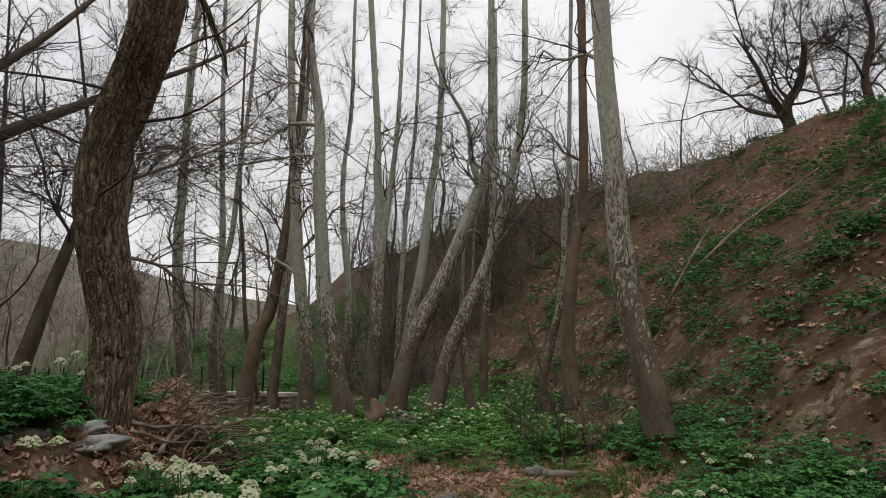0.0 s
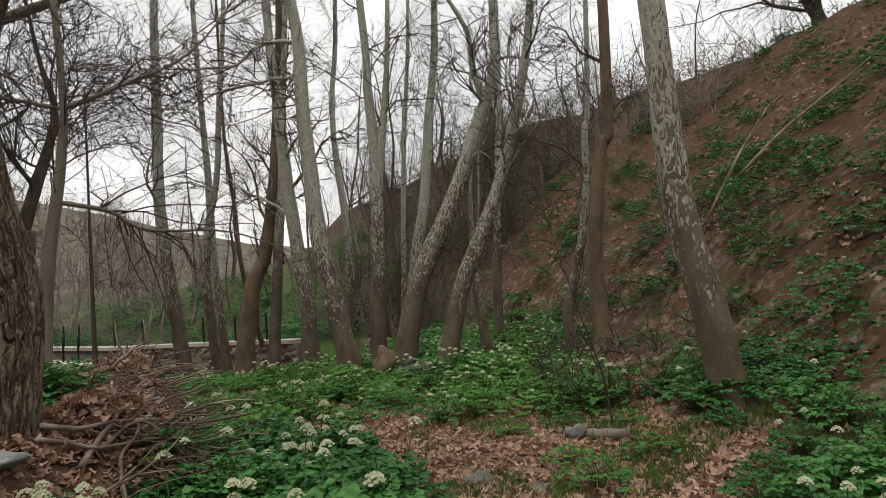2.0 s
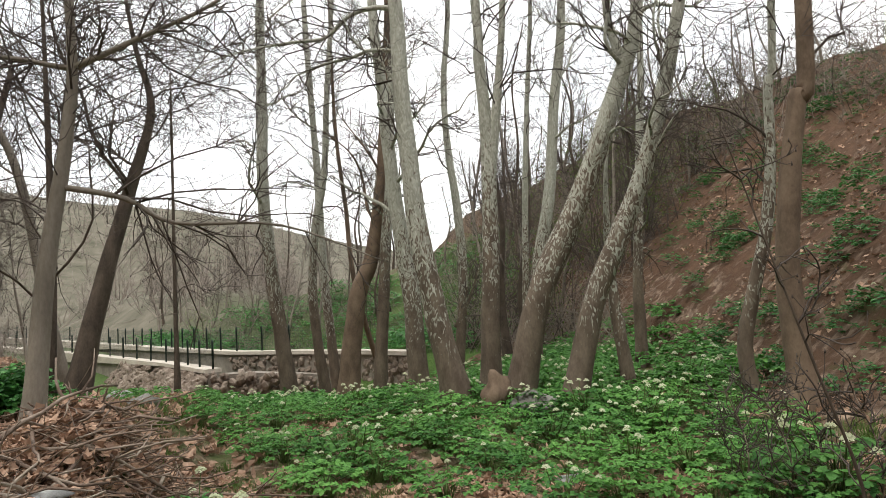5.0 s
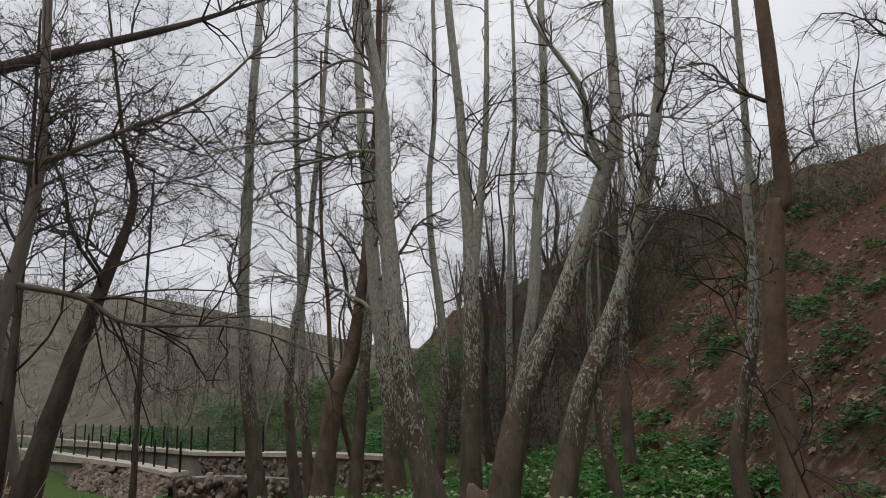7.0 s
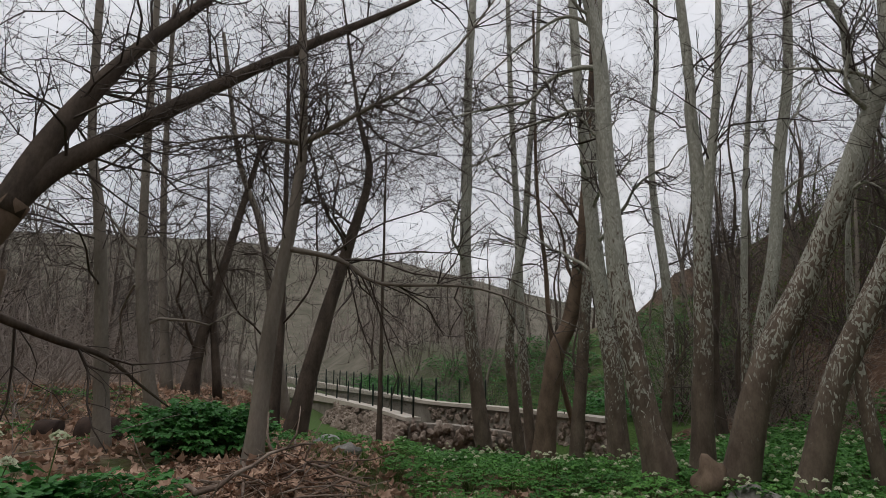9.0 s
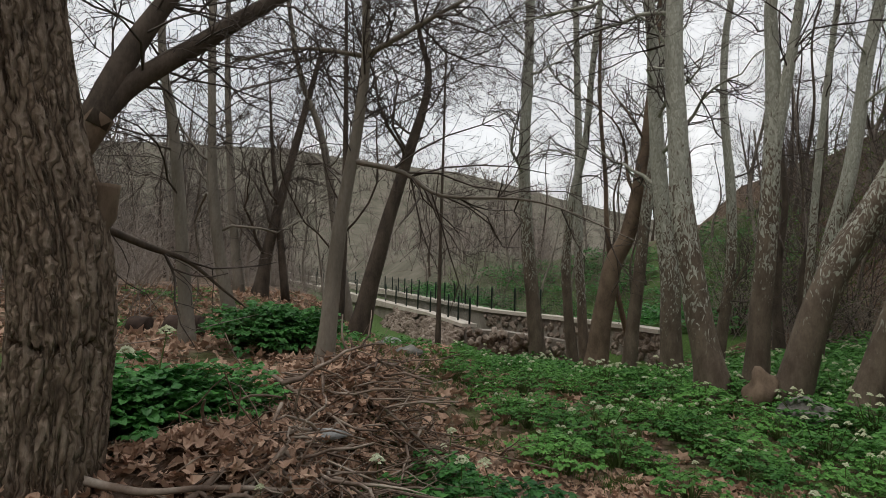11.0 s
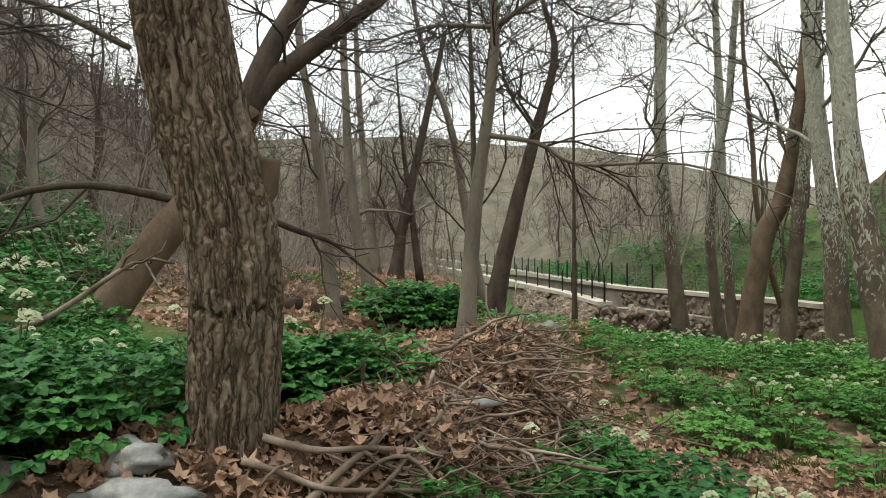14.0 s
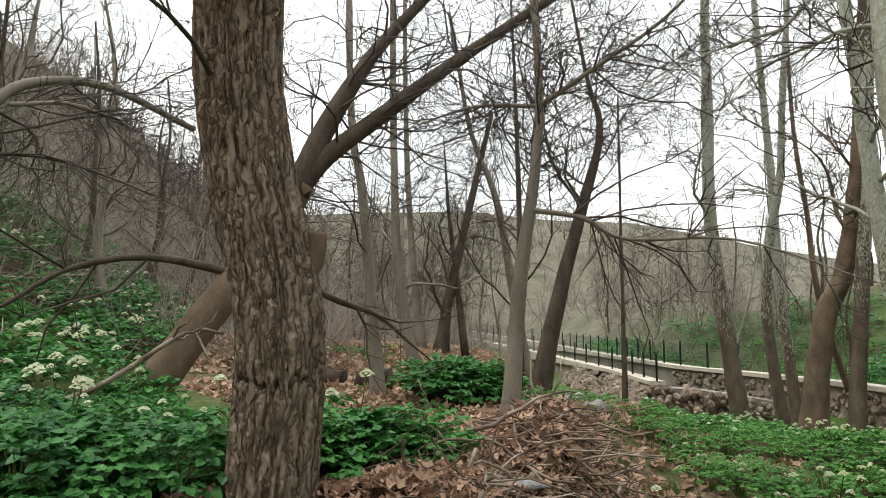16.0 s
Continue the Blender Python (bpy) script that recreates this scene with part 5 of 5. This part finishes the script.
def dry_leaves():
    """Fallen plane leaves, curled and lobed."""
    rng = random.Random(13)
    V, F = [], []

    def leaf(x, y, size, lift):
        a = rng.uniform(0, 6.28)
        tilt = Matrix.Rotation(rng.gauss(0, 0.5), 3, "X") @ Matrix.Rotation(rng.gauss(0, 0.5), 3, "Y")
        c = Vector((x, y, ground(x, y) + lift))
        k = len(V)
        V.append(c + tilt @ Vector((0, 0, -size * 0.05)))
        curl = rng.uniform(-0.3, 0.9)
        for j in range(10):
            t = a + j * math.pi / 5
            r = size * ((0.52, 0.33)[j % 2] * rng.uniform(0.6, 1.3))
            V.append(c + tilt @ Vector((math.cos(t) * r, math.sin(t) * r * 0.8, curl * r * r / size * 1.5 + rng.gauss(0, 0.07) * size)))
        F.extend([(k, k + 1 + j, k + 1 + (j + 1) % 10) for j in range(10)])

    for _ in range(13500):
        x, y = rng.uniform(-1.3, 2.2), rng.uniform(3.0, 10.2)
        leaf(x, y, rng.uniform(0.035, 0.1), rng.uniform(0.004, 0.022))
    for _ in range(7000):
        x, y = rng.uniform(-5.2, -0.7), rng.uniform(4.2, 9.6)
        leaf(x, y, rng.uniform(0.035, 0.085), rng.uniform(0.005, 0.04))
    for _ in range(5200):
        u = rng.random()
        dx, dy = rng.gauss(0, 0.25), rng.gauss(0, 0.25)
        leaf(-1.65 - 1.3 * u + dx, 6.2 + 1.9 * u + dy, rng.uniform(0.03, 0.085), rng.uniform(0.02, 0.04 + 0.21 * math.exp(-(dx * dx + dy * dy) / 0.1)))
    for _ in range(1800):
        leaf(rng.uniform(-2.4, -1.3), rng.uniform(5.0, 6.5), rng.uniform(0.035, 0.085), rng.uniform(0.01, 0.05))
    for _ in range(7000):
        x, y = rng.uniform(-15, -3.2), rng.uniform(7.0, 19)
        leaf(x, y, rng.uniform(0.08, 0.2), rng.uniform(0.005, 0.05))
    for _ in range(1500):
        x, y = rng.uniform(-7, 2), rng.uniform(9, 15)
        leaf(x, y, rng.uniform(0.08, 0.16), rng.uniform(0.005, 0.05))
    for _ in range(7000):
        x, y = rng.uniform(1.5, 12), rng.uniform(6, 26)
        if noise.noise(Vector((x * 0.5, y * 0.5, 6))) < -0.1:
            continue
        leaf(x, y, rng.uniform(0.07, 0.14), rng.uniform(0.005, 0.03))
    return tagged(new("dry_leaves", mesh_of("dry_leaves", V, F, MAT_LITTERLEAF, False)), "dry brown curled plane leaves strewn over the ground", "leaf litter", kind="stuff")


dry_leaves()


# ---------------------------------------------------------------- brush pile, logs and stones
def brush_pile():
    rng = random.Random(14)
    root = empty("brush_pile", stand(-2.4, 7.2))
    o = root.location
    shapes = []
    for k in range(16):
        V, F = [], []
        ln = 0.32 + 0.09 * (k % 10)
        q = wander(rng, (-ln / 2, 0, 0), (1, rng.gauss(0, 0.15), rng.gauss(0, 0.1)), ln, 7, 0.2, 0)
        r = 0.0045 + 0.0017 * (k % 6)
        tube(V, F, q, [r * (1 - 0.6 * j / 7) for j in range(8)], 5, 0.25)
        for _ in range(k % 3):
            i = rng.randrange(2, 6)
            s = wander(rng, q[i], side_way(rng, (q[i + 1] - q[i]).normalized(), 0.6), ln * 0.35, 3, 0.2, 0)
            tube(V, F, s, [r * 0.6, r * 0.5, r * 0.35, r * 0.15], 4)
        shapes.append(mesh_of("stick", V, F, MAT_STICK))

    def spot(near):
        u = rng.random() ** near
        dx, dy = rng.gauss(0, 0.24), rng.gauss(0, 0.24)
        x, y = -1.65 - 1.15 * u + dx, 6.15 + 1.75 * u + dy
        top = 0.24 * math.exp(-(dx * dx + dy * dy) / 0.1)
        h = ground(x, y) + 0.015 + top * rng.random()
        return pose(x - o.x, y - o.y, h - o.z, rng.uniform(0, 360), rng.gauss(0, 8), rng.choice((rng.uniform(0, 360), rng.gauss(15, 25), rng.gauss(-40, 20))))

    for i in range(250):
        part("stick", shapes[i % 16], root).matrix_basis = spot(1.4)
    V, F = [], []
    for _ in range(380):
        m = spot(1.0)
        ln = rng.uniform(0.2, 0.7)
        q = wander(rng, (-ln / 2, 0, 0), (1, 0, 0), ln, 5, 0.22, 0)
        r = rng.uniform(0.002, 0.0065)
        tube(V, F, [m @ p for p in q], [r * (1 - 0.1 * j) for j in range(6)], 3, 0, False)
    part("twig_tangle", mesh_of("twig_tangle", V, F, MAT_TANGLE), root)["kind"] = "stuff"
    tagged(root, "heap of dead sticks and dry leaves on the bank's edge", "brush pile")


brush_pile()


def g(x, y, dz):
    return (x, y, ground(x, y) + dz)


crooked_branch(1, [g(-1.95, 5.5, 0.06), g(-1.87, 5.6, 0.09), g(-1.78, 5.74, 0.1), g(-1.62, 6.02, 0.12), g(-1.55, 6.3, 0.18), g(-1.35, 6.6, 0.1)], 0.013, "long pale crooked branch lying across the brush pile")
crooked_branch(2, [g(-1.6, 5.65, 0.05), g(-1.72, 5.81, 0.07), g(-1.7, 5.95, 0.12), g(-2.0, 6.4, 0.12), g(-2.15, 6.75, 0.12)], 0.013, "thick dead branch lying on the brush pile")
crooked_branch(3, [g(-1.8, 5.75, 0.05), g(-1.7, 6.0, 0.12), g(-1.5, 6.15, 0.14), g(-1.4, 6.45, 0.14), g(-1.35, 6.9, 0.14)], 0.01, "forked pale stick lying across the brush pile")
crooked_branch(21, [g(-2.01, 5.59, 0.06), g(-1.94, 5.67, 0.07), g(-1.89, 5.76, 0.07), g(-1.80, 5.93, 0.08), g(-1.72, 6.17, 0.09), g(-1.72, 6.35, 0.13), g(-1.74, 6.5, 0.22)], 0.015, "long pale forked branch lying over dry leaves")
crooked_branch(22, [g(-1.80, 5.6, 0.05), g(-1.82, 5.80, 0.07), g(-1.82, 5.90, 0.07), g(-1.82, 6.01, 0.07), g(-1.90, 6.24, 0.08), g(-2.20, 6.71, 0.1)], 0.017, "thick dark dead branch lying over dry leaves")
crooked_branch(23, [g(-1.83, 5.88, 0.08), g(-1.74, 5.95, 0.08), g(-1.68, 6.04, 0.09), g(-1.6, 6.2, 0.1)], 0.009, "pale stick lying across the brush pile")
crooked_branch(24, [g(-1.72, 6.17, 0.1), g(-1.68, 6.3, 0.14), g(-1.62, 6.5, 0.2)], 0.009, "pale stick lying across the brush pile")
crooked_branch(25, [g(-2.05, 6.6, 0.14), g(-2.25, 7.0, 0.14), g(-2.4, 7.4, 0.14), g(-2.5, 7.85, 0.3)], 0.012, "dark stick slanting out of the brush pile")
crooked_branch(26, [g(-2.35, 7.3, 0.1), g(-2.1, 7.5, 0.14), g(-1.8, 7.9, 0.3)], 0.01, "grey stick jutting from the brush pile over the herbs")
crooked_branch(27, [g(-2.5, 7.2, 0.1), g(-2.2, 7.25, 0.16), g(-1.9, 7.5, 0.3)], 0.01, "dark stick jutting from the brush pile over the herbs")
crooked_branch(9, [g(-1.9, 6.3, 0.14), g(-1.7, 6.7, 0.18), g(-1.75, 7.3, 0.16), g(-1.9, 7.8, 0.16)], 0.012, "long pale crooked branch lying across the brush pile")
crooked_branch(10, [g(-2.6, 7.0, 0.1), g(-2.3, 7.2, 0.16), g(-2.0, 7.7, 0.2), g(-1.8, 8.1, 0.3)], 0.012, "pale arched stick poking out of the brush pile")
crooked_branch(4, [g(-2.3, 7.9, 0.1), g(-1.9, 8.1, 0.12), g(-1.5, 8.3, 0.1)], 0.014, "grey stick poking out of the brush pile")
crooked_branch(5, [g(-3.1, 8.9, 0.1), g(-2.6, 9.0, 0.12), g(-2.0, 9.0, 0.1)], 0.014, "grey stick poking out of the brush pile")
crooked_branch(6, [g(-6.1, 4.7, 0.1), g(-5.6, 5.4, 0.35), g(-5.3, 6.0, 0.8), g(-5.25, 6.3, 0.8)], 0.035, "bowed dead branch over the undergrowth")
crooked_branch(28, [(-4.46, 3.99, 1.24), (-4.49, 4.27, 1.26), (-4.51, 4.55, 1.25), (-4.51, 4.79, 1.27)], 0.03, "dead grey branch propped over the undergrowth")
crooked_branch(7, [g(4.5, 13.0, 0.3), g(5.4, 13.2, 0.5), g(6.5, 13.6, 0.4), g(7.4, 14.0, 0.3)], 0.03, "bare fallen branch lying on the earth bank")
crooked_branch(8, [g(3.6, 12.2, 0.5), g(4.3, 12.4, 0.8), g(5.0, 12.8, 1.1)], 0.025, "pale fallen branch lying on the earth bank")


def stone_thing(seed, at, size, mat, label, name="stone", group="", turn=0.0):
    ob = new(name, lump_mesh(seed, *size, mat, name, 3, 0.55))
    ob.matrix_basis = pose(at[0], at[1], ground(at[0], at[1]) + size[2] * at[2] - 0.01, 0, 0, turn)
    return tagged(ob, label, "stone", group)


stone_thing(1, (-0.93, 12.5, 0.55), (0.31, 0.25, 0.2), MAT_ROCK, "grey lichen-spotted boulder among white flowers", "boulder")
stone_thing(2, (-2.07, 5.2, 0.9), (0.12, 0.075, 0.05), MAT_SLATE, "pale grey stone at the foot of the old tree", group="stones by the old tree", turn=30)
stone_thing(3, (-1.96, 5.15, 0.6), (0.2, 0.1, 0.05), MAT_SLATE, "flat pale slate at the foot of the old tree", group="stones by the old tree", turn=60)
stone_thing(4, (-2.2, 4.6, 0.3), (0.12, 0.08, 0.05), MAT_ROCK, "grey stone at the edge of the undergrowth", group="stones by the old tree", turn=95)
stone_thing(5, (-2.2, 4.85, 0.4), (0.1, 0.07, 0.06), MAT_ROCK, "grey stone at the edge of the undergrowth", group="stones by the old tree", turn=20)
stone_thing(14, (-2.2, 4.3, 0.3), (0.14, 0.09, 0.045), MAT_ROCK, "flat grey stone at the edge of the undergrowth", group="stones by the old tree", turn=80)
stone_thing(6, (-2.2, 6.6, 0.9), (0.22, 0.11, 0.045), MAT_SLATE, "flat pale slate under the brush pile", turn=40)
stone_thing(7, (-1.35, 6.25, 0.3), (0.14, 0.1, 0.1), MAT_ROCK, "grey stone under the brush pile", turn=10)
stone_thing(8, (0.1, 7.15, 0.2), (0.13, 0.1, 0.06), MAT_ROCK, "half-buried grey stone in the grass", turn=30)
stone_thing(9, (0.5, 6.95, 0.3), (0.09, 0.06, 0.04), MAT_SLATE, "small pale stone beside the path", turn=50)
stone_thing(10, (0.92, 8.15, 0.5), (0.08, 0.07, 0.08), MAT_ROCK, "small pale grey stone beside a log", turn=50)
stone_thing(11, (-4.8, 10.4, 0.4), (0.17, 0.12, 0.1), MAT_ROCK, "grey stone on the leafy bank", turn=10)
stone_thing(12, (-6.3, 11.6, 0.4), (0.22, 0.14, 0.12), MAT_SLATE, "pale stones on the leafy bank", turn=60)
stone_thing(13, (-0.3, 9.9, 0.3), (0.13, 0.1, 0.05), MAT_SLATE, "flat pale stone in the path", turn=0)
stone_thing(15, (-1.58, 13.4, 0.75), (0.2, 0.18, 0.26), MAT_LEAN, "knobbly brown burr at the foot of a leaning tree", "burr")


def log_thing(seed, a, b, r, mat, label):
    V, F = [], []
    p, q = Vector(a), Vector(b)
    line = [p + (q - p) * (i / 8) + Vector((0, 0, 0.01 * noise.noise(Vector((i * 0.7, seed, 0))))) for i in range(9)]
    tube(V, F, [v - p for v in line], [r * (1 + 0.1 * noise.noise(Vector((i, seed, 3)))) for i in range(9)], 14, 0.2)
    ob = new("log", mesh_of("log", V, F, mat))
    ob.location = p
    return tagged(ob, label, "log")


log_thing(1, g(1.02, 8.1, 0.035), g(1.36, 8.02, 0.035), 0.05, MAT_WOOD, "short weathered grey log on dry leaves")
log_thing(2, g(-8.3, 9.25, 0.1), g(-7.95, 9.55, 0.12), 0.2, MAT_LOG, "rotten dark log on the leafy bank")
log_thing(3, g(-8.85, 9.0, 0.1), g(-8.65, 9.15, 0.1), 0.15, MAT_LOG, "rotten dark log on the leafy bank")


def paper_cup(x, y):
    V, F = [], []
    tube(V, F, [Vector((0, 0, 0)), Vector((0, 0, 0.04)), Vector((0, 0, 0.085))], [0.028, 0.034, 0.04], 14)
    ob = new("paper_cup", mesh_of("paper_cup", V, F[:-2] + F[-1:], MAT_WHITE))
    ob.matrix_basis = pose(x, y, ground(x, y) + 0.035, 80, 20, 40)
    return tagged(ob, "crumpled white paper cup lying on the path", "cup")


paper_cup(-0.35, 6.95)
# thin shoots and dry brush at the foot of the bank
bare_tree(60, stem(1.28, 8.3, (1.22, 8.25, 0.5), (1.08, 8.2, 1.0), (0.9, 8.2, 1.7), (0.75, 8.2, 2.3)), 0.012, 0.004, "thin bare sapling beside a grey log", bark=MAT_DARK, limbs=6, first=0.2, limb_len=0.5, name="sapling", group="saplings", twig_len=0.25, sprays=3, depth=0, flare=1.0, sides=5)
for k, (x, y) in enumerate(((1.1, 9.2), (1.35, 9.5), (1.6, 9.2), (0.9, 9.5), (1.9, 9.0), (2.3, 8.9))):
    bare_tree(61 + k, stem(x, y, (x + 0.03, y, 0.35 + ground(x, y)), (x - 0.08, y + 0.05, 0.75 + ground(x, y))), 0.008, 0.003, "dry twiggy shoot in the leaf litter", bark=MAT_STICK, limbs=9, first=0.05, limb_len=0.45, name="sapling", group="saplings", twig_len=0.22, sprays=4, depth=0, flare=1.0, sides=4)


# ---------------------------------------------------------------- stones of the walls
def wall_stones():
    rng = random.Random(15)
    shapes = [lump_mesh(20 + k, 1.0, 0.8, 0.7, MAT_RUBBLE, "stone", 1, 0.45) for k in range(6)]
    n = Vector((-0.5, -0.866, 0))

    def lay(root, x, y, z, size):
        ob = part("stone", shapes[rng.randrange(6)], root)
        o = root.location
        ob.matrix_basis = pose(x - o.x, y - o.y, z - o.z, rng.uniform(0, 360), rng.uniform(0, 360), rng.uniform(0, 360)) @ Matrix.Scale(size, 4)

    marks = along_line(A_LINE[:3], 0.11)
    for i in range(300):
        x, y, z, _a = marks[min(len(marks) - 1, int(len(marks) * rng.random() ** 1.4))]
        t = rng.random()
        d = 0.22 + 0.75 * t
        lay(wall_near, x + n.x * d, y + n.y * d, z - 0.22 - 0.75 * t, rng.uniform(0.09, 0.2))
    V, F = [], []
    lumps = [[v.co.copy() for v in m.vertices] for m in shapes]
    faces = [[tuple(p.vertices) for p in m.polygons] for m in shapes]
    for i in range(520):
        x, y, z, _a = marks[min(len(marks) - 1, int(len(marks) * rng.random() ** 1.2))]
        t = rng.random()
        d, k = 0.2 + 1.3 * t, rng.randrange(6)
        m = pose(x + n.x * d, y + n.y * d, z - 0.2 - 1.25 * t, rng.uniform(0, 360), rng.uniform(0, 360), rng.uniform(0, 360)) @ Matrix.Scale(rng.uniform(0.07, 0.16), 4)
        o = len(V)
        V += [m @ c - wall_near.location for c in lumps[k]]
        F += [tuple(q + o for q in f) for f in faces[k]]
    part("loose_rubble", mesh_of("loose_rubble", V, F, MAT_RUBBLE, False), wall_near)["kind"] = "stuff"
    marks = along_line(B_LINE[:4], 0.08)
    for i in range(290):
        x, y, z, _a = marks[min(len(marks) - 1, int(len(marks) * rng.random() ** 1.3))]
        lay(wall_far, x + n.x * 0.17, y + n.y * 0.17, z - 0.2 - rng.uniform(0.0, 0.9), rng.uniform(0.08, 0.16))
    for i in range(110):
        t = rng.random()
        x, y = -12.3 + 2.9 * t + rng.gauss(0, 0.12), 22.1 + 1.7 * t - rng.uniform(0.1, 0.5)
        lay(end_wall, x, y, -0.2 - 0.4 * t - rng.uniform(0.0, 0.6), rng.uniform(0.08, 0.2))


wall_stones()
